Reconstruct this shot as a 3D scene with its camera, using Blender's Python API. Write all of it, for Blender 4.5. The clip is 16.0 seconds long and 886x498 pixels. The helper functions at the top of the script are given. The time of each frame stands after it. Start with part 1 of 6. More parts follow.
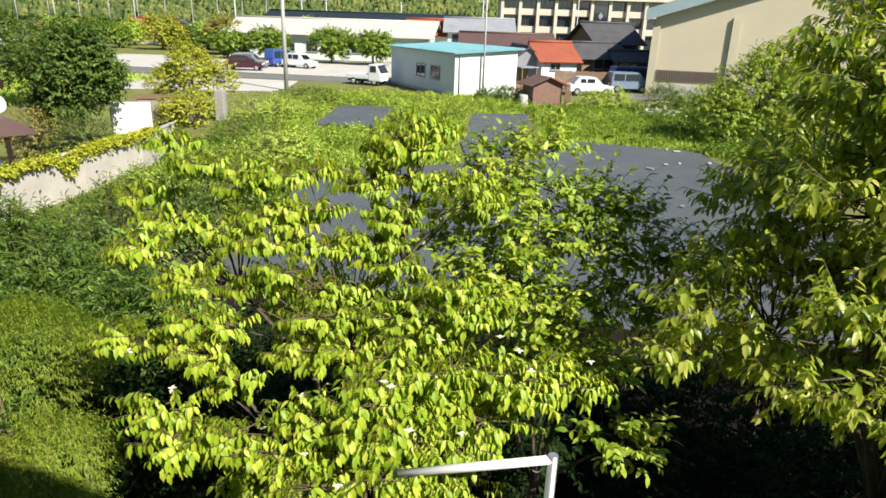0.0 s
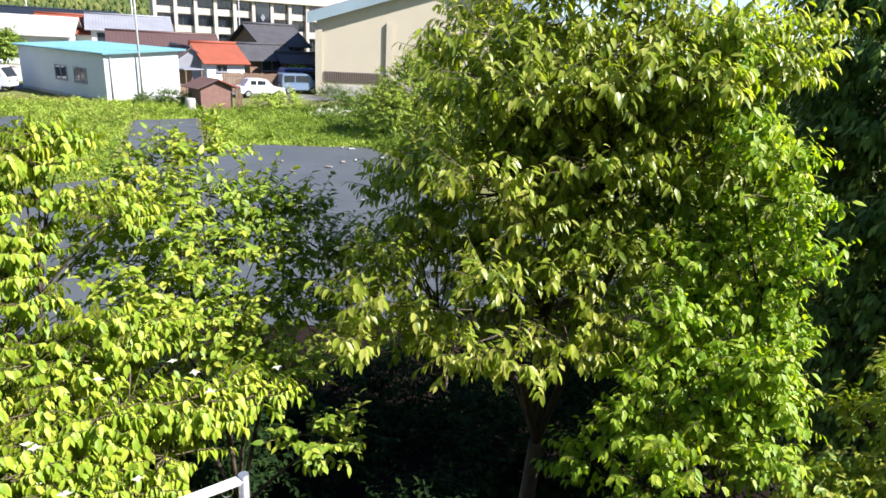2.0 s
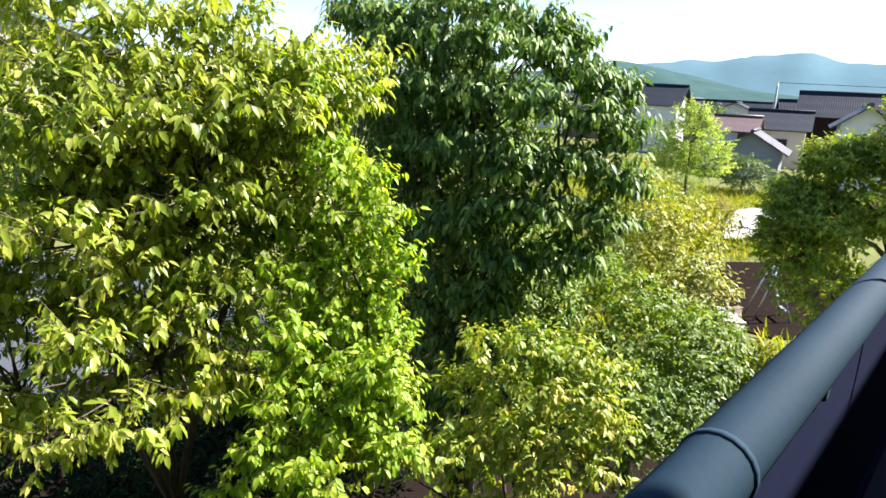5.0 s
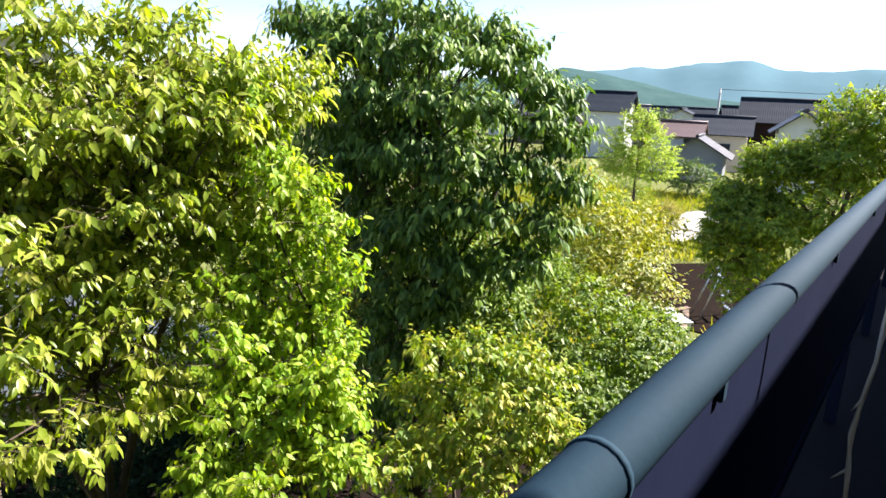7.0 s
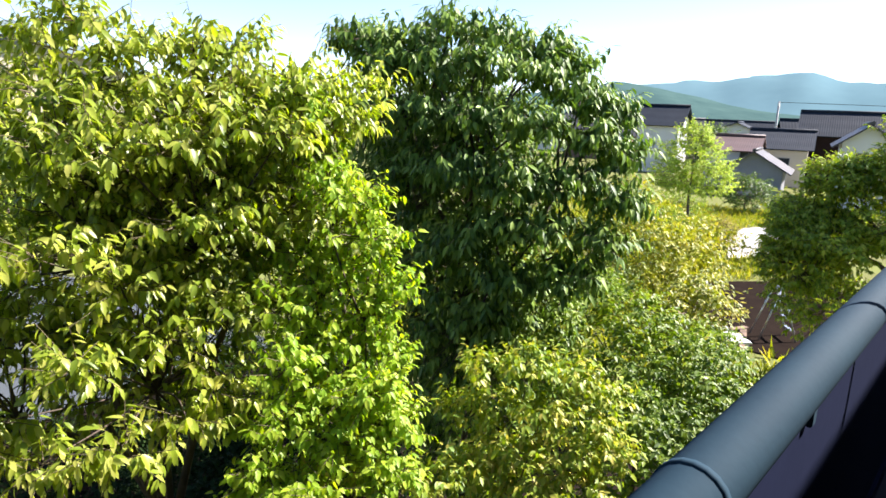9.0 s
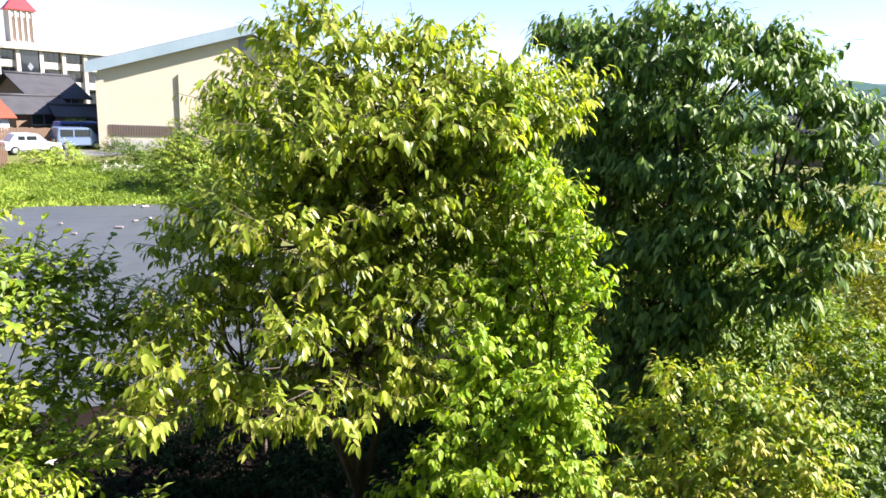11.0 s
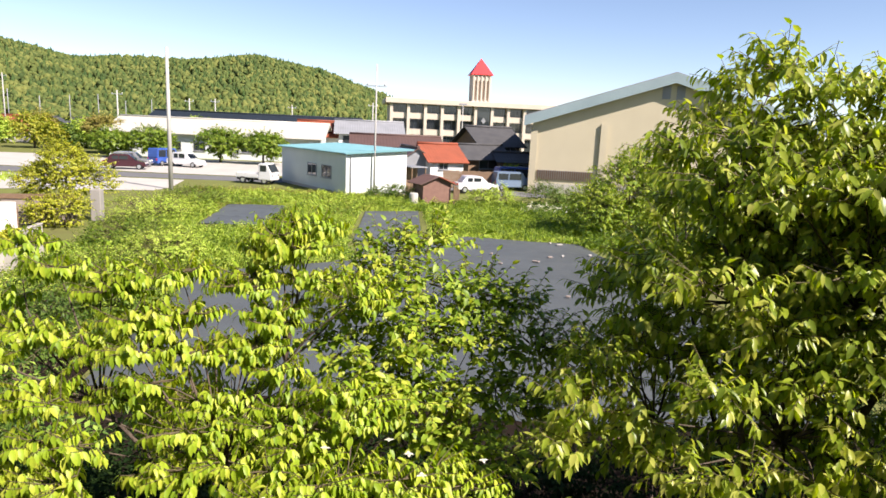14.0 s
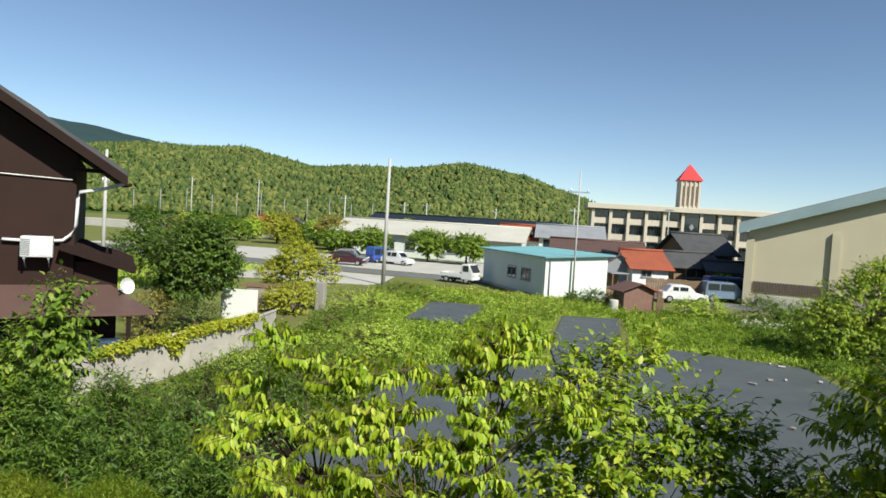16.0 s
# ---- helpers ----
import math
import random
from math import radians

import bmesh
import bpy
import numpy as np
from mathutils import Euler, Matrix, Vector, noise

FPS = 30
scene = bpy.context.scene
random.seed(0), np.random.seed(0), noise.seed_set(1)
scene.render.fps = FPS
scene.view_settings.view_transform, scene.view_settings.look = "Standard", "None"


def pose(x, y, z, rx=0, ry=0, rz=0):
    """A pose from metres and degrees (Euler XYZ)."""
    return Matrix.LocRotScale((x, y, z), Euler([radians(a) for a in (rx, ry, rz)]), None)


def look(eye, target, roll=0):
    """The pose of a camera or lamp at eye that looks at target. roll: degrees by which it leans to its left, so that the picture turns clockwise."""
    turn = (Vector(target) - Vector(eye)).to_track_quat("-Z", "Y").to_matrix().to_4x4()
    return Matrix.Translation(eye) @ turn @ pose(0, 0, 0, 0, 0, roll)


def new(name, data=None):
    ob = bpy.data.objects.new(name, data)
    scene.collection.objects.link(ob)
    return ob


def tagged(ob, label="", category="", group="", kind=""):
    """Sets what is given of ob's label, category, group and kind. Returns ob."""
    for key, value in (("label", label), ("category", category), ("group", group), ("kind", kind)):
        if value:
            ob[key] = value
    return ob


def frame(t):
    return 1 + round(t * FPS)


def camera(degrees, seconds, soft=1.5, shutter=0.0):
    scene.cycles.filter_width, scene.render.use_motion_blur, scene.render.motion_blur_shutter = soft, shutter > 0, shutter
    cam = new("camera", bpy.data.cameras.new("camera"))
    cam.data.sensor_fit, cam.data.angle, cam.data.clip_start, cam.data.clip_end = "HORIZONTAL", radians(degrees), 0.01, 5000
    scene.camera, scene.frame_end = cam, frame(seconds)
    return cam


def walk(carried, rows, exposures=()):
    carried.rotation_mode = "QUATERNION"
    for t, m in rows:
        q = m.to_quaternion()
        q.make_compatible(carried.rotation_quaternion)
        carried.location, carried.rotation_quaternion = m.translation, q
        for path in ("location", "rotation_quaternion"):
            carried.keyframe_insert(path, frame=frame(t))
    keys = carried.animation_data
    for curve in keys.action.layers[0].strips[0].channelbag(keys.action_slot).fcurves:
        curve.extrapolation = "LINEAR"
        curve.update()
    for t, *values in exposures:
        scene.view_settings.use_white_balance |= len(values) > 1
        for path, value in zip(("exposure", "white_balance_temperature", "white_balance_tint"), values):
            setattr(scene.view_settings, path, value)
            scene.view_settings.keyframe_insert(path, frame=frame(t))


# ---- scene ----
cam = camera(69.2, 16.0, soft=1.6)
PATH = [
    (0, 0.165, 0.171, 5.309, 70.59, -1.74, 1.46),
    (0.5, 0.183, 0.183, 5.303, 70.57, -2.16, -4.51),
    (1, 0.216, 0.197, 5.297, 70.84, -2.12, -10.32),
    (1.5, 0.251, 0.203, 5.290, 71.66, -2.52, -17.14),
    (2, 0.291, 0.200, 5.294, 71.94, -3.09, -26.32),
    (2.5, 0.311, 0.194, 5.293, 72.71, -3.13, -33.80),
    (3, 0.333, 0.188, 5.291, 73.46, -2.97, -41.06),
    (3.5, 0.361, 0.184, 5.291, 74.47, -3.37, -46.89),
    (4, 0.356, 0.185, 5.296, 74.92, -3.04, -52.10),
    (4.5, 0.360, 0.147, 5.301, 75.76, -2.44, -55.92),
    (5, 0.390, 0.155, 5.294, 76.25, -2.58, -60.14),
    (7.5, 0.415, 0.081, 5.314, 77.13, -2.66, -64.33),
    (8, 0.418, 0.081, 5.314, 77.45, -2.97, -64.31),
    (8.5, 0.413, 0.119, 5.309, 77.47, -2.71, -62.80),
    (9, 0.406, 0.127, 5.304, 78.11, -2.14, -59.88),
    (9.5, 0.388, 0.147, 5.298, 77.84, -2.62, -55.59),
    (12, 0.323, 0.191, 5.298, 77.31, -2.71, -33.42),
    (12.5, 0.297, 0.204, 5.296, 77.42, -2.57, -26.80),
    (13, 0.265, 0.210, 5.296, 77.47, -2.60, -18.76),
    (13.5, 0.239, 0.217, 5.292, 77.85, -3.08, -12.78),
    (14, 0.216, 0.219, 5.301, 79.47, -2.51, -8.00),
    (14.5, 0.198, 0.225, 5.308, 81.28, -1.78, -3.49),
    (15, 0.178, 0.206, 5.329, 83.36, -1.34, 1.78),
    (15.5, 0.155, 0.187, 5.342, 86.05, -2.16, 7.29),
    (16, 0.143, 0.161, 5.360, 87.65, -3.53, 9.61),
]
walk(cam, [(t, pose(*p)) for t, *p in PATH], [(0, 1.22, 6400, 11), (2.5, 1.66, 5800, 21), (5, 2.04, 6000, 20), (9.5, 2.04, 6150, 21), (12.5, 1.76, 5900, 25), (14, 1.34, 6550, 20), (15, 0.98, 6500, 15), (16, 0.78, 6250, 6)])

# ---- light ----
SUN_AZ, SUN_EL = 133.0, 41.0      # clockwise from +y, degrees
world = bpy.data.worlds.new("sky")
scene.world = world
world.use_nodes = True
wn = world.node_tree.nodes
sky = wn.new("ShaderNodeTexSky")
sky.sky_type = 'NISHITA'
sky.sun_disc = False
sky.sun_elevation, sky.sun_rotation = radians(SUN_EL), radians(SUN_AZ)
sky.air_density, sky.dust_density, sky.ozone_density = 0.8, 0.05, 1.0
wn["Background"].inputs["Strength"].default_value = 0.068
world.node_tree.links.new(sky.outputs[0], wn["Background"].inputs["Color"])
sun = new("sun", bpy.data.lights.new("sun", 'SUN'))
sun.data.energy, sun.data.angle, sun.data.color = 5.0, radians(0.53), (1.0, 0.94, 0.82)
sdir = Vector((math.sin(radians(SUN_AZ)) * math.cos(radians(SUN_EL)), math.cos(radians(SUN_AZ)) * math.cos(radians(SUN_EL)), math.sin(radians(SUN_EL))))
sun.matrix_world = look(sdir * 50, (0, 0, 0))

# ---- materials ----
def mat(name, c1, c2=None, rough=0.6, scale=6.0, fine=60.0, bump=0.1, metal=0.0, spec=0.4, island=False, objrand=False, fine_amt=0.35):
    """Two-scale noise colour with fine relief."""
    m = bpy.data.materials.new(name)
    m.use_nodes = True
    n, l = m.node_tree.nodes, m.node_tree.links
    b = n["Principled BSDF"]
    c2 = c2 or tuple(v * 0.72 for v in c1)
    co = n.new("ShaderNodeTexCoord")
    a = n.new("ShaderNodeTexNoise")
    a.inputs["Scale"].default_value, a.inputs["Detail"].default_value = scale, 5
    f = n.new("ShaderNodeTexNoise")
    f.inputs["Scale"].default_value, f.inputs["Detail"].default_value = fine, 3
    l.new(co.outputs["Object"], a.inputs["Vector"]), l.new(co.outputs["Object"], f.inputs["Vector"])
    mx = n.new("ShaderNodeMix")
    mx.data_type = 'FLOAT'
    mx.inputs[0].default_value = fine_amt
    l.new(a.outputs[0], mx.inputs[2]), l.new(f.outputs[0], mx.inputs[3])
    src = mx.outputs[0]
    if island or objrand:
        g = n.new("ShaderNodeNewGeometry" if island else "ShaderNodeObjectInfo")
        m2 = n.new("ShaderNodeMix")
        m2.data_type = 'FLOAT'
        m2.inputs[0].default_value = 0.6
        l.new(src, m2.inputs[2]), l.new(g.outputs["Random Per Island" if island else "Random"], m2.inputs[3])
        src = m2.outputs[0]
    r = n.new("ShaderNodeValToRGB")
    r.color_ramp.elements[0].position, r.color_ramp.elements[1].position = 0.25, 0.75
    r.color_ramp.elements[0].color, r.color_ramp.elements[1].color = (*c2, 1), (*c1, 1)
    l.new(src, r.inputs[0]), l.new(r.outputs[0], b.inputs["Base Color"])
    b.inputs["Roughness"].default_value, b.inputs["Metallic"].default_value = rough, metal
    b.inputs["Specular IOR Level"].default_value = spec
    if bump:
        bp = n.new("ShaderNodeBump")
        bp.inputs["Strength"].default_value, bp.inputs["Distance"].default_value = bump, 0.02
        l.new(mx.outputs[0], bp.inputs["Height"]), l.new(bp.outputs[0], b.inputs["Normal"])
    return m


def leafmat(name, dark, mid, light, rough=0.48, trans=0.38, spec=0.36, by_object=False, patch=1.7):
    """Leaf: colour by leaf, part of the light passes through."""
    m = bpy.data.materials.new(name)
    m.use_nodes = True
    n, l = m.node_tree.nodes, m.node_tree.links
    b, out = n["Principled BSDF"], n["Material Output"]
    g = n.new("ShaderNodeObjectInfo" if by_object else "ShaderNodeNewGeometry")
    co = n.new("ShaderNodeTexCoord")
    a = n.new("ShaderNodeTexNoise")
    a.inputs["Scale"].default_value, a.inputs["Detail"].default_value = patch, 3
    l.new(co.outputs["Object"], a.inputs["Vector"])
    mx = n.new("ShaderNodeMix")
    mx.data_type = 'FLOAT'
    mx.inputs[0].default_value = 0.5
    l.new(g.outputs["Random" if by_object else "Random Per Island"], mx.inputs[2]), l.new(a.outputs[0], mx.inputs[3])
    r = n.new("ShaderNodeValToRGB")
    r.color_ramp.elements[0].position, r.color_ramp.elements[1].position = 0.2, 0.8
    r.color_ramp.elements[0].color, r.color_ramp.elements[1].color = (*dark, 1), (*light, 1)
    e = r.color_ramp.elements.new(0.5)
    e.color = (*mid, 1)
    l.new(mx.outputs[0], r.inputs[0])
    l.new(r.outputs[0], b.inputs["Base Color"])
    b.inputs["Roughness"].default_value, b.inputs["Specular IOR Level"].default_value = rough, spec
    t = n.new("ShaderNodeBsdfTranslucent")
    hs = n.new("ShaderNodeHueSaturation")
    hs.inputs["Saturation"].default_value, hs.inputs["Value"].default_value = 1.1, 1.4
    l.new(r.outputs[0], hs.inputs["Color"]), l.new(hs.outputs[0], t.inputs["Color"])
    s = n.new("ShaderNodeMixShader")
    s.inputs[0].default_value = trans
    l.new(b.outputs[0], s.inputs[1]), l.new(t.outputs[0], s.inputs[2]), l.new(s.outputs[0], out.inputs["Surface"])
    return m


def glassmat(name, tint=(0.02, 0.025, 0.03)):
    m = mat(name, tint, tint, rough=0.06, bump=0.0, spec=0.8)
    return m


M = {}
M["lime"] = leafmat("leaf_lime", (0.15, 0.25, 0.014), (0.295, 0.395, 0.022), (0.455, 0.475, 0.06))
M["lime_single"] = leafmat("leaf_lime_single", (0.15, 0.25, 0.014), (0.295, 0.395, 0.022), (0.455, 0.475, 0.06), by_object=True)
M["green_single"] = leafmat("leaf_green_single", (0.125, 0.19, 0.016), (0.295, 0.37, 0.034), (0.51, 0.5, 0.115), rough=0.36, by_object=True)
M["tinted"] = leafmat("leaf_tinted", (0.13, 0.22, 0.02), (0.28, 0.355, 0.032), (0.48, 0.41, 0.075))
M["open"] = leafmat("leaf_open", (0.1, 0.18, 0.012), (0.25, 0.35, 0.028), (0.44, 0.46, 0.06))
M["bract"] = leafmat("bract_white", (0.5, 0.48, 0.36), (0.65, 0.63, 0.5), (0.78, 0.76, 0.66), trans=0.25)
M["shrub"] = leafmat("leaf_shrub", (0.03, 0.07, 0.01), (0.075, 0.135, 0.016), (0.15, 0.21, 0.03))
M["green"] = leafmat("leaf_green", (0.125, 0.19, 0.016), (0.295, 0.37, 0.034), (0.51, 0.5, 0.115), rough=0.36, trans=0.5)
M["bright"] = leafmat("leaf_bright", (0.17, 0.31, 0.014), (0.29, 0.42, 0.022), (0.43, 0.5, 0.05), trans=0.48)
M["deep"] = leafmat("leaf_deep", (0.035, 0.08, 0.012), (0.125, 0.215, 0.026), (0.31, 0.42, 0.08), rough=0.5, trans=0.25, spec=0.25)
# Leaf colour near black: the shade under the trees is put into it.
M["under"] = leafmat("leaf_painted_shade", (0.007, 0.016, 0.005), (0.013, 0.028, 0.007), (0.026, 0.045, 0.01), rough=0.6, trans=0.1, spec=0.03)
M["fresh"] = leafmat("leaf_fresh", (0.05, 0.1, 0.01), (0.13, 0.21, 0.018), (0.28, 0.34, 0.05))
M["olive"] = leafmat("leaf_olive", (0.13, 0.17, 0.014), (0.26, 0.29, 0.026), (0.43, 0.37, 0.05))
M["grey"] = leafmat("leaf_grey", (0.08, 0.14, 0.03), (0.15, 0.22, 0.055), (0.27, 0.33, 0.11))
M["gold"] = leafmat("leaf_gold", (0.2, 0.25, 0.014), (0.34, 0.36, 0.026), (0.47, 0.44, 0.05))
M["maple"] = leafmat("leaf_maple", (0.1, 0.17, 0.012), (0.19, 0.27, 0.02), (0.33, 0.33, 0.045), rough=0.55)
M["weed"] = leafmat("leaf_weed", (0.18, 0.28, 0.03), (0.34, 0.45, 0.055), (0.54, 0.59, 0.12), rough=0.65)
M["weed_dry"] = leafmat("leaf_weed_dry", (0.16, 0.15, 0.03), (0.25, 0.22, 0.05), (0.34, 0.30, 0.09), rough=0.6)
M["wood_far"] = leafmat("leaf_hill", (0.028, 0.055, 0.018), (0.052, 0.09, 0.026), (0.1, 0.135, 0.036), rough=0.8, trans=0.1, spec=0.1, patch=0.02)
M["bark"] = mat("bark", (0.11, 0.08, 0.055), (0.04, 0.03, 0.022), rough=0.85, scale=14, fine=90, bump=0.5)
M["twig"] = mat("twig", (0.11, 0.085, 0.04), (0.055, 0.045, 0.022), rough=0.8, scale=20)
M["ground"] = mat("ground_soil_grass", (0.15, 0.18, 0.045), (0.11, 0.10, 0.045), rough=0.95, scale=0.35, fine=9, bump=0.6, spec=0.03)
# Brown soil taken near black, so it also carries the tree shade.
M["soil"] = mat("soil_dark_with_shade", (0.022, 0.016, 0.012), (0.012, 0.009, 0.008), rough=0.95, scale=2.5, fine=40, bump=0.8, spec=0.0)
M["fabric"] = mat("weed_sheet", (0.080, 0.089, 0.090), (0.056, 0.062, 0.063), rough=0.55, scale=0.5, fine=90, bump=0.2, spec=0.35)
M["asphalt"] = mat("asphalt", (0.133, 0.133, 0.133), (0.0936, 0.0936, 0.0975), rough=0.9, scale=0.6, fine=50, bump=0.2)
M["concrete"] = mat("concrete_pale", (0.429, 0.406, 0.367), (0.312, 0.296, 0.265), rough=0.85, scale=0.5, fine=30, bump=0.15)
M["cast"] = mat("cast_concrete_stained", (0.42, 0.39, 0.34), (0.25, 0.23, 0.20), rough=0.9, scale=1.1, fine=22, bump=0.25)
M["block"] = mat("block_grey", (0.281, 0.265, 0.242), (0.156, 0.148, 0.133), rough=0.9, scale=1.6, fine=45, bump=0.3, objrand=True)
M["cream"] = mat("render_cream", (0.46, 0.41, 0.295), (0.39, 0.345, 0.25), rough=0.85, scale=0.4, fine=25, bump=0.08)
M["creamlow"] = mat("school_wall", (0.50, 0.45, 0.37), (0.41, 0.36, 0.30), rough=0.85, scale=0.3, fine=12, bump=0.05)
M["white"] = mat("paint_white", (0.608, 0.608, 0.585), (0.515, 0.515, 0.491), rough=0.5, scale=0.8, fine=20, bump=0.04)
M["shedwall"] = mat("siding_offwhite", (0.577, 0.601, 0.577), (0.484, 0.515, 0.491), rough=0.5, scale=0.7, fine=15, bump=0.03)
M["aqua"] = mat("roof_aqua", (0.148, 0.289, 0.312), (0.0936, 0.218, 0.25), rough=0.4, scale=1.2, fine=20, bump=0.03)
M["rust"] = mat("roof_red", (0.265, 0.0663, 0.0312), (0.172, 0.0468, 0.0234), rough=0.65, scale=1.0, fine=14, bump=0.2)
M["redpaint"] = mat("roof_scarlet", (0.75, 0.03, 0.03), (0.6, 0.02, 0.025), rough=0.5, scale=0.6, fine=14, bump=0.02)
M["tile"] = mat("roof_tile_dark", (0.075, 0.074, 0.074), (0.042, 0.042, 0.045), rough=0.5, scale=1.2, fine=16, bump=0.3, spec=0.2)
M["tileblue"] = mat("roof_tile_blue", (0.020, 0.028, 0.038), (0.012, 0.017, 0.025), rough=0.72, scale=1.2, fine=16, bump=0.3, spec=0.12)
M["metalgrey"] = mat("roof_grey", (0.25, 0.257, 0.273), (0.172, 0.179, 0.187), rough=0.5, scale=0.6, fine=12, bump=0.05)
M["paleroof"] = mat("roof_pale", (0.46, 0.44, 0.38), (0.36, 0.345, 0.30), rough=0.5, scale=0.3, fine=9, bump=0.03)
M["fascia"] = mat("fascia_blue_grey", (0.25, 0.32, 0.34), (0.19, 0.25, 0.27), rough=0.5, scale=0.7, fine=12, bump=0.03)
M["brownwall"] = mat("siding_brown", (0.030, 0.015, 0.012), (0.020, 0.010, 0.008), spec=0.15, rough=0.75, scale=0.9, fine=40, bump=0.1)
M["browndark"] = mat("timber_dark", (0.024, 0.013, 0.010), (0.014, 0.008, 0.007), spec=0.12, rough=0.8, scale=2, fine=30, bump=0.15)
M["canopy"] = mat("canopy_brown", (0.10, 0.058, 0.048), (0.07, 0.042, 0.036), rough=0.55, scale=1.0, fine=25, bump=0.06)
M["hutwood"] = mat("hut_boards_red_brown", (0.19, 0.105, 0.08), (0.12, 0.065, 0.05), rough=0.8, scale=3, fine=30, bump=0.2)
M["timber"] = mat("timber_weathered", (0.203, 0.133, 0.078), (0.117, 0.0741, 0.0468), rough=0.8, scale=3, fine=30, bump=0.2)
M["crate"] = mat("timber_new", (0.55, 0.36, 0.16), (0.42, 0.26, 0.11), rough=0.7, scale=4, fine=30, bump=0.1)
M["pole"] = mat("pole_concrete", (0.39, 0.382, 0.359), (0.296, 0.289, 0.273), rough=0.8, scale=1.5, fine=30, bump=0.1)
M["steel"] = mat("steel_galvanised", (0.62, 0.63, 0.64), (0.48, 0.49, 0.5), rough=0.35, scale=4, fine=40, bump=0.03, metal=0.8)
M["pipewhite"] = mat("pipe_white", (0.624, 0.624, 0.624), (0.53, 0.53, 0.523), rough=0.35, scale=5, fine=40, bump=0.02)
M["rail"] = mat("rail_steel_painted", (0.015, 0.038, 0.055), (0.011, 0.028, 0.043), rough=0.8, scale=6, fine=70, bump=0.05, spec=0.12)
M["panel"] = mat("panel_grey", (0.013, 0.017, 0.038), (0.009, 0.012, 0.028), spec=0.02, rough=0.95, scale=3, fine=40, bump=0.05)
M["balcony"] = mat("balcony_floor", (0.018, 0.016, 0.016), (0.011, 0.010, 0.010), spec=0.03, rough=0.9, scale=3, fine=40, bump=0.1)
# Straw made extra pale: sunlight on the rope is put into its colour.
M["rope"] = mat("rope_straw_sunlit", (0.86, 0.73, 0.52), (0.68, 0.54, 0.34), rough=0.9, scale=20, fine=120, bump=0.4)
M["glass"] = glassmat("window_glass")
M["rubber"] = mat("rubber_black", (0.02, 0.02, 0.02), (0.012, 0.012, 0.012), rough=0.8)
M["carwhite"] = mat("car_paint_white", (0.608, 0.608, 0.608), (0.577, 0.577, 0.577), rough=0.2, bump=0, spec=0.6)
M["carblue"] = mat("car_paint_blue", (0.04, 0.09, 0.32), (0.03, 0.075, 0.27), rough=0.2, bump=0, spec=0.6)
M["carsilver"] = mat("car_paint_silver_blue", (0.20, 0.27, 0.38), (0.18, 0.24, 0.34), rough=0.22, bump=0, spec=0.6, metal=0.4)
M["carmaroon"] = mat("car_paint_maroon", (0.05, 0.016, 0.022), (0.04, 0.012, 0.018), rough=0.2, bump=0, spec=0.6)
M["cargrey"] = mat("car_paint_grey", (0.30, 0.31, 0.32), (0.26, 0.27, 0.28), rough=0.22, bump=0, spec=0.6, metal=0.4)
M["navy"] = mat("tank_navy", (0.03, 0.05, 0.10), (0.02, 0.035, 0.07), rough=0.4)
M["stone"] = mat("stone_garden", (0.30, 0.25, 0.22), (0.18, 0.15, 0.13), rough=0.9, scale=4, fine=40, bump=0.5)
# Blue haze of distance is put into this forest colour and the spur's.
M["far"] = mat("distant_forest_haze", (0.10, 0.17, 0.19), (0.082, 0.145, 0.165), rough=1.0, scale=0.004, fine=0.03, bump=0.0, spec=0.0)
M["spur"] = mat("spur_forest_haze", (0.060, 0.105, 0.095), (0.035, 0.068, 0.066), rough=1.0, scale=0.02, fine=0.09, bump=0.0, spec=0.0)
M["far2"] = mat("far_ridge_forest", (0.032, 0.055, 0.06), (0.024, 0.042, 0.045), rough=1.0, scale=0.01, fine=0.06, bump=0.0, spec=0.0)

# ---- mesh helpers ----
def part(name, bm, material, parent=None, label=""):
    me = bpy.data.meshes.new(name)
    bm.to_mesh(me)
    bm.free()
    me.materials.append(material)
    ob = new(name, me)
    ob.parent = parent
    return tagged(ob, label)


def thing(name, x, y, z, yaw=0, label="", category="", group="", kind=""):
    e = new(name)
    e.empty_display_size = 0.2
    e.matrix_basis = pose(x, y, z, 0, 0, yaw)
    return tagged(e, label, category, group, kind)


def raw(name, verts, faces, material, parent=None, label="", kind="", smooth=False):
    """A mesh from numpy arrays: verts (n,3), faces (m,k) of one size."""
    me = bpy.data.meshes.new(name)
    verts, faces = np.asarray(verts, np.float32), np.asarray(faces, np.int32)
    me.vertices.add(len(verts))
    me.vertices.foreach_set("co", verts.ravel())
    me.loops.add(faces.size)
    me.loops.foreach_set("vertex_index", faces.ravel())
    me.polygons.add(len(faces))
    me.polygons.foreach_set("loop_start", np.arange(0, faces.size, faces.shape[1], dtype=np.int32))
    me.update(calc_edges=True)
    if smooth:
        me.polygons.foreach_set("use_smooth", np.ones(len(faces), bool))
    me.materials.append(material)
    ob = new(name, me)
    ob.parent = parent
    return tagged(ob, label, kind=kind)


def add_box(bm, x0, x1, y0, y1, z0, z1, bevel=0.0, m=None):
    r = bmesh.ops.create_cube(bm, size=1.0)
    vs = r["verts"]
    for v in vs:
        v.co = Vector((x0 + (v.co.x + 0.5) * (x1 - x0), y0 + (v.co.y + 0.5) * (y1 - y0), z0 + (v.co.z + 0.5) * (z1 - z0)))
    if m is not None:
        bmesh.ops.transform(bm, matrix=m, verts=vs)
    if bevel:
        es = list({e for v in vs for e in v.link_edges})
        bmesh.ops.bevel(bm, geom=es, offset=bevel, segments=1, affect='EDGES')
    return bm


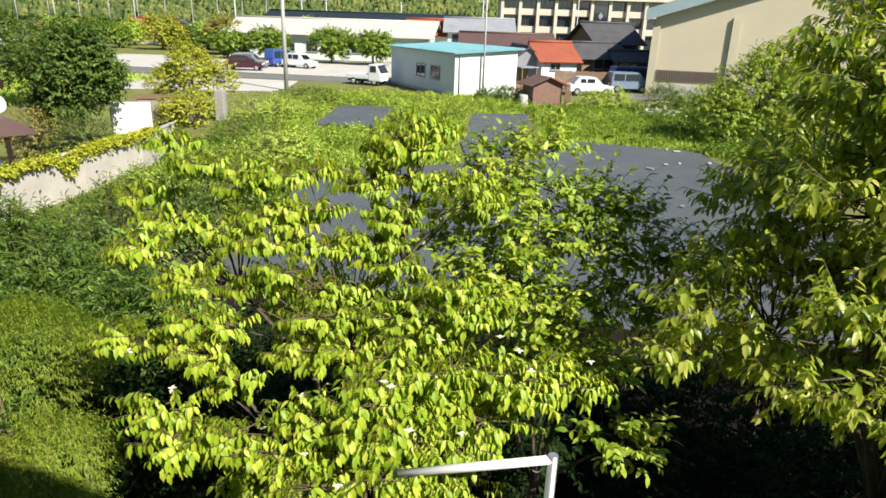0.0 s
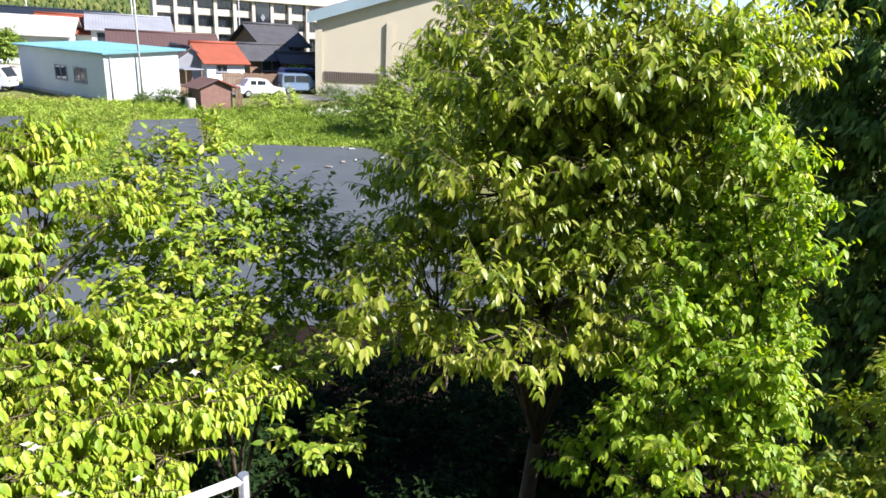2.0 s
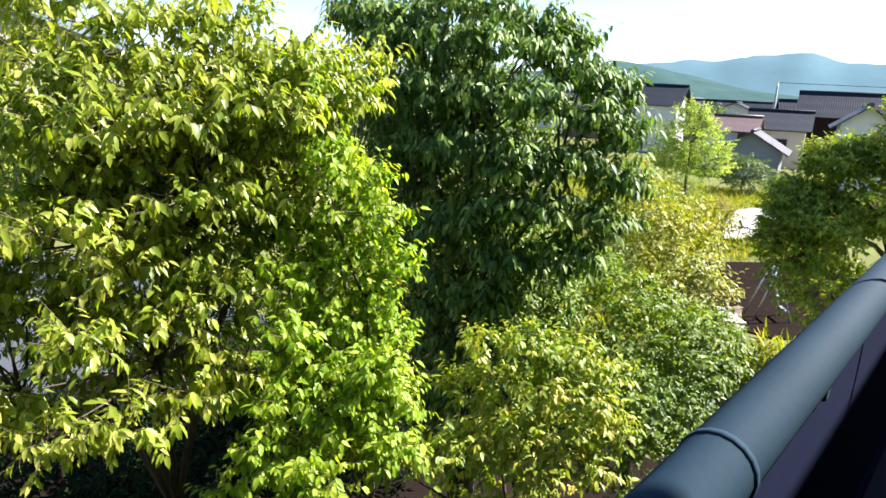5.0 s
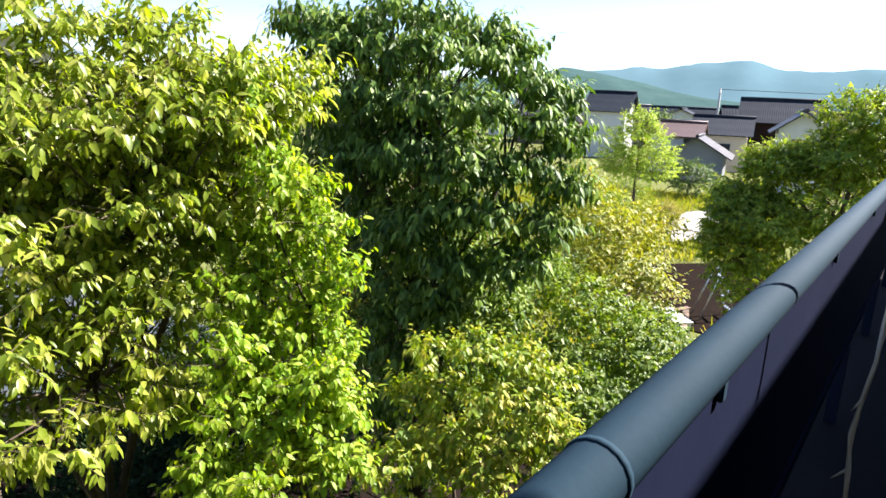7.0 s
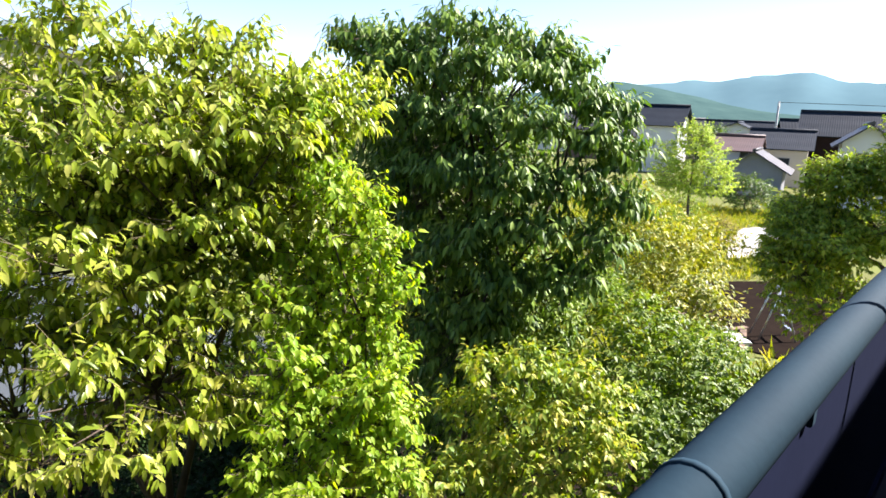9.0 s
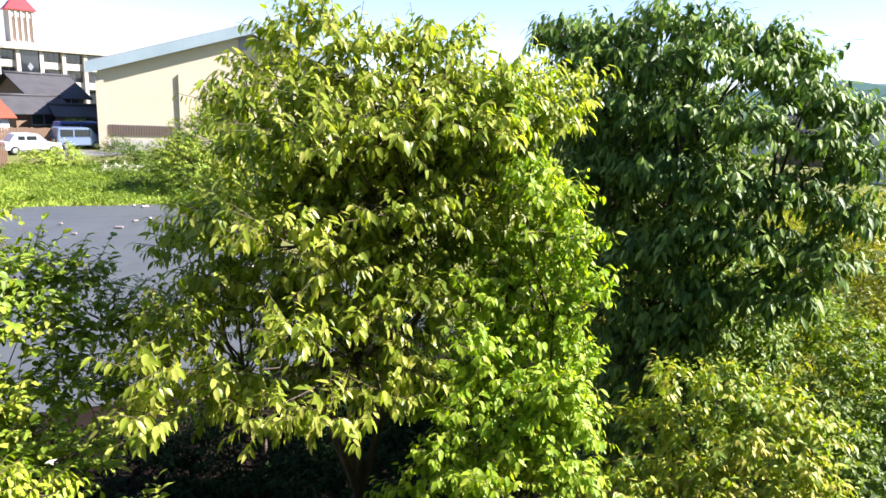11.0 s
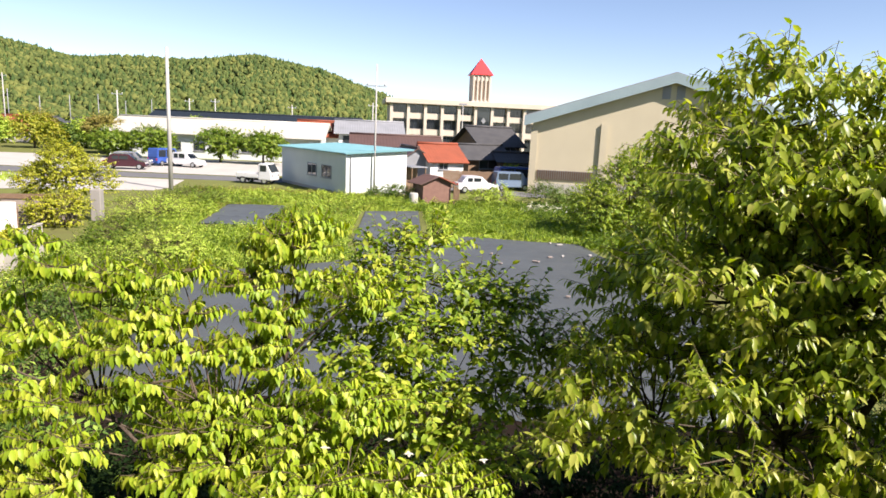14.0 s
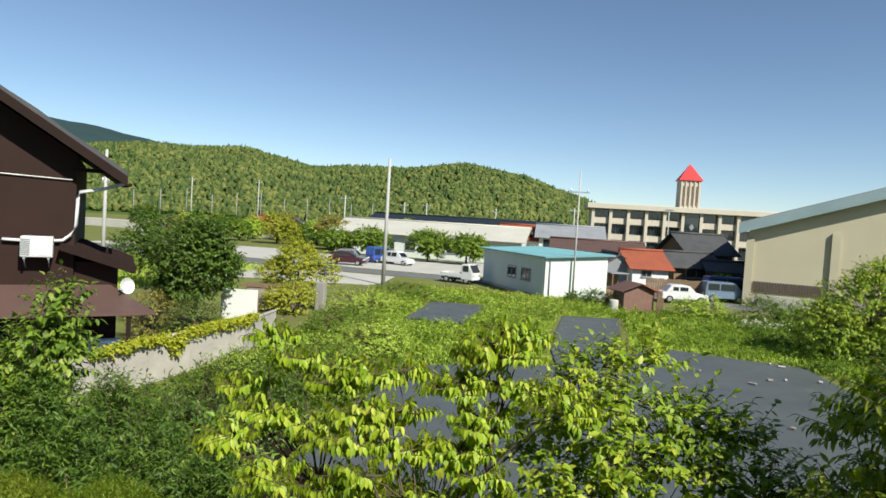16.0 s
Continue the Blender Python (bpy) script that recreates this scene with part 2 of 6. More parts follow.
def box(x0, x1, y0, y1, z0, z1, bevel=0.0, m=None):
    return add_box(bmesh.new(), x0, x1, y0, y1, z0, z1, bevel, m)


def tube(pts, radii, sides=8, caps=True):
    """A tapered tube along points."""
    bm = bmesh.new()
    rings = []
    pts = [Vector(p) for p in pts]
    for i, p in enumerate(pts):
        d = (pts[min(i + 1, len(pts) - 1)] - pts[max(i - 1, 0)]).normalized()
        a = d.cross(Vector((0, 0, 1)) if abs(d.z) < 0.9 else Vector((1, 0, 0))).normalized()
        b = d.cross(a)
        r = radii[i] if hasattr(radii, "__len__") else radii
        rings.append([bm.verts.new(p + (a * math.cos(2 * math.pi * k / sides) + b * math.sin(2 * math.pi * k / sides)) * r) for k in range(sides)])
    for r0, r1 in zip(rings, rings[1:]):
        for k in range(sides):
            f = bm.faces.new((r0[k], r0[(k + 1) % sides], r1[(k + 1) % sides], r1[k]))
            f.smooth = True
    if caps:
        bm.faces.new(rings[0])
        bm.faces.new(list(reversed(rings[-1])))
    bmesh.ops.recalc_face_normals(bm, faces=bm.faces)
    return bm


def prism(poly, y0, y1):
    """A polygon in x, z pushed from y0 to y1."""
    bm = bmesh.new()
    a = [bm.verts.new((x, y0, z)) for x, z in poly]
    b = [bm.verts.new((x, y1, z)) for x, z in poly]
    bm.faces.new(a)
    bm.faces.new(list(reversed(b)))
    for i in range(len(poly)):
        j = (i + 1) % len(poly)
        bm.faces.new((a[i], b[i], b[j], a[j]))
    bmesh.ops.recalc_face_normals(bm, faces=bm.faces)
    return bm


def ribbed(p0, u, v, nu, depth, thick, rows=1):
    """A ribbed roof sheet: origin p0, along u (ribs across it), down v."""
    bm = bmesh.new()
    p0, u, v = Vector(p0), Vector(u), Vector(v)
    n = u.cross(v).normalized()
    if n.z < 0:
        n = -n
    top, bot = [], []
    seg = nu * 4
    for j in range(rows + 1):
        rt, rb = [], []
        for i in range(seg + 1):
            h = depth * (0.5 + 0.5 * math.cos(math.pi * i / 2))
            step = 0.0 if rows == 1 else depth * 1.2 * (j % 2)
            q = p0 + u * (i / seg) + v * (j / rows)
            rt.append(bm.verts.new(q + n * (h + step)))
            rb.append(bm.verts.new(q - n * thick))
        top.append(rt)
        bot.append(rb)
    for j in range(rows):
        for i in range(seg):
            bm.faces.new((top[j][i], top[j][i + 1], top[j + 1][i + 1], top[j + 1][i]))
            bm.faces.new((bot[j][i], bot[j + 1][i], bot[j + 1][i + 1], bot[j][i + 1]))
    for i in range(seg):
        bm.faces.new((top[0][i], bot[0][i], bot[0][i + 1], top[0][i + 1]))
        bm.faces.new((top[-1][i], top[-1][i + 1], bot[-1][i + 1], bot[-1][i]))
    for j in range(rows):
        bm.faces.new((top[j][0], top[j + 1][0], bot[j + 1][0], bot[j][0]))
        bm.faces.new((top[j][-1], bot[j][-1], bot[j + 1][-1], top[j + 1][-1]))
    bmesh.ops.recalc_face_normals(bm, faces=bm.faces)
    return bm


# ---- foliage ----
rng = np.random.default_rng(7)


def unit(a):
    return a / (np.linalg.norm(a, axis=-1, keepdims=True) + 1e-9)


def leaves(P, D, U, L, W, curl=0.25, fold=0.25, fine=True):
    """Leaf blades: base points P, axes D, upper sides U, lengths and widths."""
    D = unit(D)
    S = unit(np.cross(D, U))
    N = np.cross(S, D)
    if fine:
        us = np.array([0, .28, .28, .28, .66, .66, .66, 1.0])
        vs = np.array([0, -.46, 0, .46, -.40, 0, .40, 0])
        F = np.array([[0, 1, 2], [0, 2, 3], [1, 4, 5], [1, 5, 2], [2, 5, 6], [2, 6, 3], [4, 7, 5], [5, 7, 6]])
    else:
        us = np.array([0, .42, .42, 1.0])
        vs = np.array([0, -.5, .5, 0])
        F = np.array([[0, 1, 3], [0, 3, 2]])
    hs = -curl * us ** 2
    V = P[:, None] + D[:, None] * (us[None, :, None] * L[:, None, None]) + S[:, None] * (vs[None, :, None] * W[:, None, None]) \
        + N[:, None] * ((hs[None, :, None] * L[:, None, None]) + fold * np.abs(vs)[None, :, None] * W[:, None, None])
    n = len(P)
    k = len(us)
    FF = F[None] + (np.arange(n) * k)[:, None, None]
    return V.reshape(-1, 3), FF.reshape(-1, 3)


def bumpy(d, seed, amt):
    """An uneven factor round 1 for directions d."""
    k = np.array([[2.1, 1.3, 0.7], [-1.2, 2.7, 1.9], [3.1, -2.3, 2.9], [4.3, 3.9, -3.7]])
    s = sum(np.sin(d @ k[i] * (1 + 0.35 * i) + seed * (1.7 + i)) for i in range(4)) / 4
    return 1 + amt * s


def crown_points(blobs, seed, amt=0.35, inner=0.45, topbias=0.25):
    """Starts and headings of twigs spread through the shells of a few uneven blobs: (centre, radii, count)."""
    P, H = [], []
    for k, (c, r, n) in enumerate(blobs):
        d = unit(rng.normal(size=(n, 3)) + [0, 0, topbias])
        f = bumpy(d, seed + k * 3.3, amt) * (inner + (1 - inner) * rng.random(n) ** 0.5)
        p = np.array(c) + d * np.array(r) * f[:, None]
        P.append(p)
        H.append(d)
    return np.vstack(P), np.vstack(H)


def foliage(P, H, per, twig, L, W, droop, spread, lift=0.1, curl=0.25, fine=True, hang=0.0, jitter=0.3, mess=0.28):
    """Twigs at P heading H with per leaves each. Returns leaf mesh arrays and twig lines."""
    n = len(P)
    h = H.copy()
    h[:, 2] = h[:, 2] * 0.5 + lift
    h = unit(h + rng.normal(0, jitter, (n, 3)))
    tl = twig * (0.6 + 0.8 * rng.random(n))
    side = unit(np.cross(h, [0, 0, 1]))
    B, D, U, LL = [], [], [], []
    for i in range(per):
        s = (i + 0.6) / per
        sag = np.zeros((n, 3))
        sag[:, 2] = -hang * (s * tl) ** 2 / twig
        p = P + h * (tl * s)[:, None] + sag
        sg = 1 if i % 2 else -1
        if i == per - 1:
            sg = 0
        d = h * (1 - spread * abs(sg)) + side * sg * spread + rng.normal(0, mess, (n, 3))
        d[:, 2] -= droop * (0.7 + 0.6 * rng.random(n))
        u = np.tile(np.array([0, 0, 1.0]), (n, 1)) + h * 0.45 + rng.normal(0, mess, (n, 3))
        B.append(p), D.append(d), U.append(u)
        LL.append(L * (0.62 + 0.6 * rng.random(n)))
    B, D, U, LL = np.vstack(B), np.vstack(D), np.vstack(U), np.concatenate(LL)
    return leaves(B, D, U, LL, LL * W / L * (0.85 + 0.3 * rng.random(len(LL))), curl=curl, fine=fine), (P, P + h * tl[:, None])


def sticks(A, B, r0, r1):
    """Thin three-sided twigs from A to B."""
    d = unit(B - A)
    a = unit(np.cross(d, [0.3, 0.2, 1.0]))
    b = np.cross(d, a)
    n = len(A)
    V = np.zeros((n, 6, 3))
    for k in range(3):
        o = a * math.cos(2.094 * k) + b * math.sin(2.094 * k)
        V[:, k], V[:, 3 + k] = A + o * r0, B + o * r1
    F = np.array([[0, 1, 4, 3], [1, 2, 5, 4], [2, 0, 3, 5]])
    return V.reshape(-1, 3), (F[None] + (np.arange(n) * 6)[:, None, None]).reshape(-1, 4)


def limb(a, b, r0, r1, sag=0.1, sides=6):
    a, b = Vector(a), Vector(b)
    pts, rad = [], []
    w = Vector(rng.normal(0, 0.06, 3)) * (b - a).length
    for i in range(6):
        s = i / 5
        p = a.lerp(b, s) + w * math.sin(math.pi * s) + Vector((0, 0, -sag * math.sin(math.pi * s) * (b - a).length))
        pts.append(p)
        rad.append(r0 + (r1 - r0) * s)
    return tube(pts, rad, sides)


def tree(name, label, base, fork, blobs, leaf, per, twig, L, W, droop=0.5, spread=0.6, seed=1.0, trunk=0.09, hang=0.0, fine=True,
         category="tree", group="", lift=0.1, amt=0.35, inner=0.45, twigs=True, topbias=0.25, curl=0.25, jitter=0.3, single=0, mess=0.28):
    """A tree: tapered trunk from base to fork, limbs into each blob, twigs, a crown of leaves."""
    e = thing(name, base[0], base[1], base[2], 0, label, category, group)
    o = Vector(base)
    f = Vector(fork)
    mid = (o + f) / 2 + Vector((0.06 * math.sin(seed), 0.06 * math.cos(seed), 0)) * (f - o).length * 0.4
    part("trunk", tube([Vector((0, 0, -0.15)), (mid - o), (f - o)], [trunk * 1.35, trunk, trunk * 0.75], 8), M["bark"], e)
    cs = np.array([c for c, r, n in blobs])
    seeds = [cs[0]]
    while len(seeds) < min(6, len(cs)):
        dd = np.min([((cs - s_) ** 2).sum(1) for s_ in seeds], 0)
        seeds.append(cs[int(np.argmax(dd))])
    own = np.argmin([((cs - s_) ** 2).sum(1) for s_ in seeds], 0)
    for g in range(len(seeds)):
        mine = cs[own == g]
        hub = Vector(mine.mean(0)) * 0.75 + f * 0.25
        part("limb", limb(f - o, hub - o, trunk * 0.42, trunk * 0.16, -0.05), M["bark"], e)
        if len(mine) > 1:
            for c in mine:
                part("bough", limb(hub - o, Vector(c) - o, trunk * 0.13, trunk * 0.04, -0.04, 5), M["bark"], e)
    P, H = crown_points(blobs, seed, amt, inner, topbias)
    ax = P - np.array(fork)
    H = unit(H + 0.7 * unit(ax * [1, 1, 0.4]))
    (V, F), (A, B) = foliage(P, H, per, twig, L, W, droop, spread, lift, curl, fine, hang, jitter, mess)
    raw("crown", V - np.array(base), F, M[leaf], e, kind="stuff")
    if single:
        lm = bpy.data.meshes.new("leaf")
        lv, lf = leaves(np.zeros((1, 3)), np.array([[1.0, 0, 0]]), np.array([[0, 0, 1.0]]), np.array([L]), np.array([W]), curl, 0.25, True)
        lm.from_pydata([tuple(v) for v in lv], [], [tuple(int(q) for q in t_) for t_ in lf])
        lm.materials.append(M[leaf + "_single"])
        for k in rng.integers(0, len(B), single):
            yw = math.degrees(math.atan2(B[k][1] - A[k][1], B[k][0] - A[k][0]))
            ob = new("leaf", lm)
            ob.parent = e
            ob.matrix_basis = Matrix.Translation(Vector(B[k]) - o) @ pose(0, 0, 0, rng.uniform(-25, 25), rng.uniform(20, 60), yw + rng.uniform(-40, 40))
    if twigs:
        k = np.arange(0, len(A), 2)
        near = cs[np.argmin(((A[k][:, None] - cs[None]) ** 2).sum(-1), 1)]
        a2 = A[k] + (near - A[k]) * (0.35 + 0.4 * rng.random((len(k), 1)))
        V1, F1 = sticks(a2 - np.array(base), A[k] - np.array(base), 0.005 if fine else 0.009, 0.003 if fine else 0.005)
        V2, F2 = sticks(A - np.array(base), B - np.array(base), 0.0025 if fine else 0.005, 0.0015 if fine else 0.003)
        raw("twig_work", np.vstack([V1, V2]), np.vstack([F1, F2 + len(V1)]), M["twig"], e, kind="stuff")
    return e

# ---- ground and large structure ----
def sheet(name, poly, z, material, label, kind="structure", category="ground", thick=0.03):
    bm = bmesh.new()
    top = [bm.verts.new((x, y, z)) for x, y in poly]
    bot = [bm.verts.new((x, y, z - thick)) for x, y in poly]
    bm.faces.new(top)
    for i in range(len(poly)):
        j = (i + 1) % len(poly)
        bm.faces.new((top[i], bot[i], bot[j], top[j]))
    bmesh.ops.recalc_face_normals(bm, faces=bm.faces)
    return tagged(part(name, bm, material), label, category, kind=kind)


gm = bmesh.new()
bmesh.ops.create_grid(gm, x_segments=40, y_segments=40, size=4500)
tagged(part("ground", gm, M["ground"]), "weedy green and earthy ground reaching the horizon", "ground", kind="structure")

sheet("road", [(-80, 72), (-36, 63.5), (-20, 60.5), (-8, 59.2), (6, 60.5), (12, 53.5), (17, 52.5), (17, 56), (7, 64), (-8, 63.5), (-20, 65), (-36, 68.5), (-80, 78)], 0.03, M["asphalt"], "grey asphalt village road past the parking lot", category="road")
sheet("parking_lot", [(-60, 75), (-36, 69.2), (-20, 65.8), (-8, 64.2), (-4, 70), (-6, 88), (-40, 90), (-60, 88)], 0.06, M["concrete"], "pale concrete parking lot beside the road", category="parking lot")
sheet("pavement", [(-27, 47.5), (-14, 49.5), (-13.4, 52), (-14, 58.5), (-30, 60.5)], 0.05, M["concrete"], "pale concrete apron beside the weedy field", category="pavement")


def fabric(name, poly, label, seed):
    """A laid sheet of black weed fabric with shallow folds, cut to a polygon."""
    xs, ys = [p[0] for p in poly], [p[1] for p in poly]
    bm = bmesh.new()
    nx, ny = int((max(xs) - min(xs)) / 0.22), int((max(ys) - min(ys)) / 0.22)
    bmesh.ops.create_grid(bm, x_segments=nx, y_segments=ny, size=0.5)
    for v in bm.verts:
        v.co.x = min(xs) + (v.co.x + 0.5) * (max(xs) - min(xs))
        v.co.y = min(ys) + (v.co.y + 0.5) * (max(ys) - min(ys))
    n = len(poly)
    if sum(poly[i - 1][0] * poly[i][1] - poly[i][0] * poly[i - 1][1] for i in range(n)) < 0:
        poly = poly[::-1]
    for i in range(n):
        a, b = Vector((*poly[i], 0)), Vector((*poly[(i + 1) % n], 0))
        no = (b - a).cross(Vector((0, 0, 1)))
        bmesh.ops.bisect_plane(bm, geom=bm.verts[:] + bm.edges[:] + bm.faces[:], plane_co=a, plane_no=no, clear_outer=True)
    for v in bm.verts:
        x, y = v.co.x, v.co.y
        w = noise.noise(Vector((x * 0.35 + seed, y * 1.1, 0))) * 0.05 + noise.noise(Vector((x * 2.1, y * 0.8 + seed, 3))) * 0.02
        crease = max(0, 1 - abs(((y * 0.96 + x * 0.25 + seed) % 2.0) - 1.0) / 0.09) * 0.06
        v.co.z = 0.055 + w * 0.5 + crease
    for f in bm.faces:
        f.smooth = True
    return tagged(part(name, bm, M["fabric"]), label, "ground cover", kind="structure")


fabric("weed_sheet", [(-7.4, 34.2), (-3.9, 33.9), (-3.75, 42.4), (-7.4, 42.5)], "rectangle of black weed fabric laid in tall grass", 1.0)
fabric("weed_sheet", [(0.7, 25.5), (3.6, 29.5), (4.6, 41.3), (1.2, 40.6), (0.4, 30)], "strip of black weed fabric leading through the grass", 2.0)
fabric("weed_sheet", [(-5.0, 13.0), (-5.0, 22.8), (-3.3, 23.8), (0.7, 25.5), (0.7, 12.0)], "broad black weed fabric covering the field", 3.0)
fabric("weed_sheet", [(0.7, 12.0), (0.7, 25.5), (3.4, 29.4), (3.4, 11.0)], "middle width of black weed fabric", 3.0)
fabric("weed_sheet", [(3.4, 11.0), (3.4, 29.5), (6.0, 31.6), (11.3, 29.9), (11.4, 24.0), (10.6, 10.1)], "broad black weed fabric with folds and scraps on it", 4.0)
# Both near-black sheets lie where tree shade falls; their colour holds it.
sheet("soil_bed", [(-11.5, 2.0), (-11.6, 14.5), (-8.0, 17.0), (-5.2, 15.0), (-5.0, 6.2), (-4.6, 2.0)], 0.03, M["soil"], "near-black earth between the shrubs, shade put into its colour", category="soil")
sheet("soil_bed", [(-4.2, 1.0), (-5.2, 13.3), (3.4, 11.3), (10.7, 10.3), (10.5, -0.6)], 0.04, M["soil"], "near-black garden soil under the trees, shade put into its colour", category="soil")

# ---- hills ----
def profile(knots, a):
    xs, ys = zip(*sorted(knots))
    return np.interp(a, xs, ys)


def hill(name, label, knots, r0, r1, r2, material, az0, az1, n_az, n_r, rough):
    """A wooded ridge: its height over the azimuth (degrees to the left of +y) at distance r1."""
    az = np.linspace(az0, az1, n_az)
    s = np.linspace(0, 1, n_r)
    V = []
    for a in az:
        hgt = profile(knots, a)
        for q in s:
            r = r0 + (r2 - r0) * q
            k = (r1 - r0) / (r2 - r0)
            g = math.sin(min(q / k, 1) * math.pi / 2) ** 1.2 if q < k else math.cos((q - k) / (1 - k) * math.pi / 2)
            x, y = -math.sin(radians(a)) * r, math.cos(radians(a)) * r
            z = hgt * g * (1 + rough * noise.noise(Vector((x / 90, y / 90, 1.0)))) - 0.5
            V.append((x, y, z))
    F = [(i * n_r + j, i * n_r + j + 1, (i + 1) * n_r + j + 1, (i + 1) * n_r + j) for i in range(n_az - 1) for j in range(n_r - 1)]
    ob = raw(name, np.array(V), np.array(F), material, smooth=True)
    return tagged(ob, label, "hill", kind="structure"), np.array(V).reshape(n_az, n_r, 3)


HILL = [(62, 30), (44, 42), (40, 52), (33, 62), (27, 64), (21, 51), (14.5, 58), (8.1, 64), (2.5, 53), (-3, 32), (-5.5, 20), (-9, 4), (-12, 0)]
hl, grid = hill("hill", "low wooded hill covered in cedar and broadleaf trees", HILL, 330, 700, 900, M["wood_far"], -12, 62, 120, 36, 0.12)
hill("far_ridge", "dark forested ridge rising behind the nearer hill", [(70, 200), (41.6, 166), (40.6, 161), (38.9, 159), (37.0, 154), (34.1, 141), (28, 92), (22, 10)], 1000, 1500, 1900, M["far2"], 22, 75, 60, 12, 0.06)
# These two ridges get their haze from the base colour alone.
hill("distant_hills", "forested hills on the horizon, blue haze put into their colour", [(-60, 60), (-68, 95), (-75, 127), (-78.5, 141), (-82.3, 152), (-86, 172), (-88.1, 181), (-91, 153), (-94, 150), (-97.4, 158), (-104, 150), (-120, 120), (-150, 90)], 1700, 2500, 3200, M["far"], -150, -60, 110, 14, 0.10)
hill("distant_hills", "nearer wooded spur below the far hills, haze put into its colour", [(-60, 40), (-70, 55), (-74, 72), (-78, 62), (-83, 36), (-90, 22), (-110, 30), (-150, 30)], 900, 1250, 1500, M["spur"], -150, -60, 90, 10, 0.2)


def crowns(pts, hgt, wid, conical, material, parent_label, sides=6):
    """Many small tree crowns as one mesh: each a few uneven rings."""
    n = len(pts)
    zs = np.array([0.0, 0.22, 0.55, 0.82, 1.0])
    rr = np.array([0.55, 1.0, 0.62, 0.30, 0.02]) if conical else np.array([0.5, 0.95, 1.0, 0.74, 0.14])
    V = np.zeros((n, len(zs), sides, 3))
    for k in range(len(zs)):
        for s in range(sides):
            a = 2 * math.pi * (s + 0.5 * (k % 2)) / sides
            j = 1 + rng.uniform(-0.5, 0.5, n)
            V[:, k, s, 0] = pts[:, 0] + wid * rr[k] * j * math.cos(a)
            V[:, k, s, 1] = pts[:, 1] + wid * rr[k] * j * math.sin(a)
            V[:, k, s, 2] = pts[:, 2] + hgt * (zs[k] + rng.uniform(-0.05, 0.05, n))
    F = []
    for k in range(len(zs) - 1):
        for s in range(sides):
            F.append([k * sides + s, k * sides + (s + 1) % sides, (k + 1) * sides + (s + 1) % sides, (k + 1) * sides + s])
    F = np.array(F)[None] + (np.arange(n) * len(zs) * sides)[:, None, None]
    ob = raw("hill_trees", V.reshape(-1, 3), F.reshape(-1, 4), material)
    return tagged(ob, parent_label, "trees", kind="stuff")


def on_hill(n, q0, q1):
    i = rng.uniform(0, grid.shape[0] - 1.01, n)
    j = rng.uniform(q0, q1, n) * (grid.shape[1] - 1.01)
    a, b = i.astype(int), j.astype(int)
    u, v = (i - a)[:, None], (j - b)[:, None]
    p = grid[a, b] * (1 - u) * (1 - v) + grid[a + 1, b] * u * (1 - v) + grid[a, b + 1] * (1 - u) * v + grid[a + 1, b + 1] * u * v
    return p[p[:, 2] > 0.5]


p1 = on_hill(4500, 0.0, 0.72)
crowns(p1, rng.uniform(3, 7, len(p1)), rng.uniform(0.9, 1.7, len(p1)), True, M["wood_far"], "dense dark cedars on the hillside", 4)
p2 = on_hill(22000, 0.02, 0.74)
M["wood_far2"] = leafmat("leaf_hill_light", (0.046, 0.070, 0.022), (0.085, 0.110, 0.030), (0.155, 0.165, 0.046), rough=0.8, trans=0.1, spec=0.1, patch=0.025)
crowns(p2, rng.uniform(2, 5, len(p2)), rng.uniform(1.0, 2.6, len(p2)), False, M["wood_far2"], "lighter broadleaf trees on the hillside", 4)

# ---- buildings ----
def window(parent, x0, x1, z0, z1, y, face="front", frame_mat="metalgrey", panes=2):
    """A window on a wall: frame, panes, sill. face front: wall at y facing -y; left: wall at x=y facing -x; right: facing +x."""
    if face == "front":
        m = Matrix.Translation((0, y, 0))
    elif face == "left":
        m = Matrix.Translation((y, 0, 0)) @ Matrix.Rotation(radians(-90), 4, 'Z')
    else:
        m = Matrix.Translation((y, 0, 0)) @ Matrix.Rotation(radians(90), 4, 'Z')
    w = new("window")
    w.parent = parent
    t = 0.06
    bm = bmesh.new()
    for a in ((x0, x1, z0, z0 + t), (x0, x1, z1 - t, z1), (x0, x0 + t, z0 + t, z1 - t), (x1 - t, x1, z0 + t, z1 - t)):
        add_box(bm, a[0], a[1], -0.05, 0.03, a[2], a[3], 0, m)
    for k in range(1, panes):
        c = x0 + (x1 - x0) * k / panes
        add_box(bm, c - t / 2, c + t / 2, -0.045, 0.03, z0 + t, z1 - t, 0, m)
    part("window_frame", bm, M[frame_mat], w)
    for k in range(panes):
        a, b = x0 + (x1 - x0) * k / panes, x0 + (x1 - x0) * (k + 1) / panes
        part("pane", box(a + t / 2, b - t / 2, -0.02, 0.01, z0 + t, z1 - t, 0, m), M["glass"], w)
    part("sill", box(x0 - 0.05, x1 + 0.05, -0.12, 0.0, z0 - 0.06, z0 - 0.005, 0, m), M[frame_mat], w)
    return w


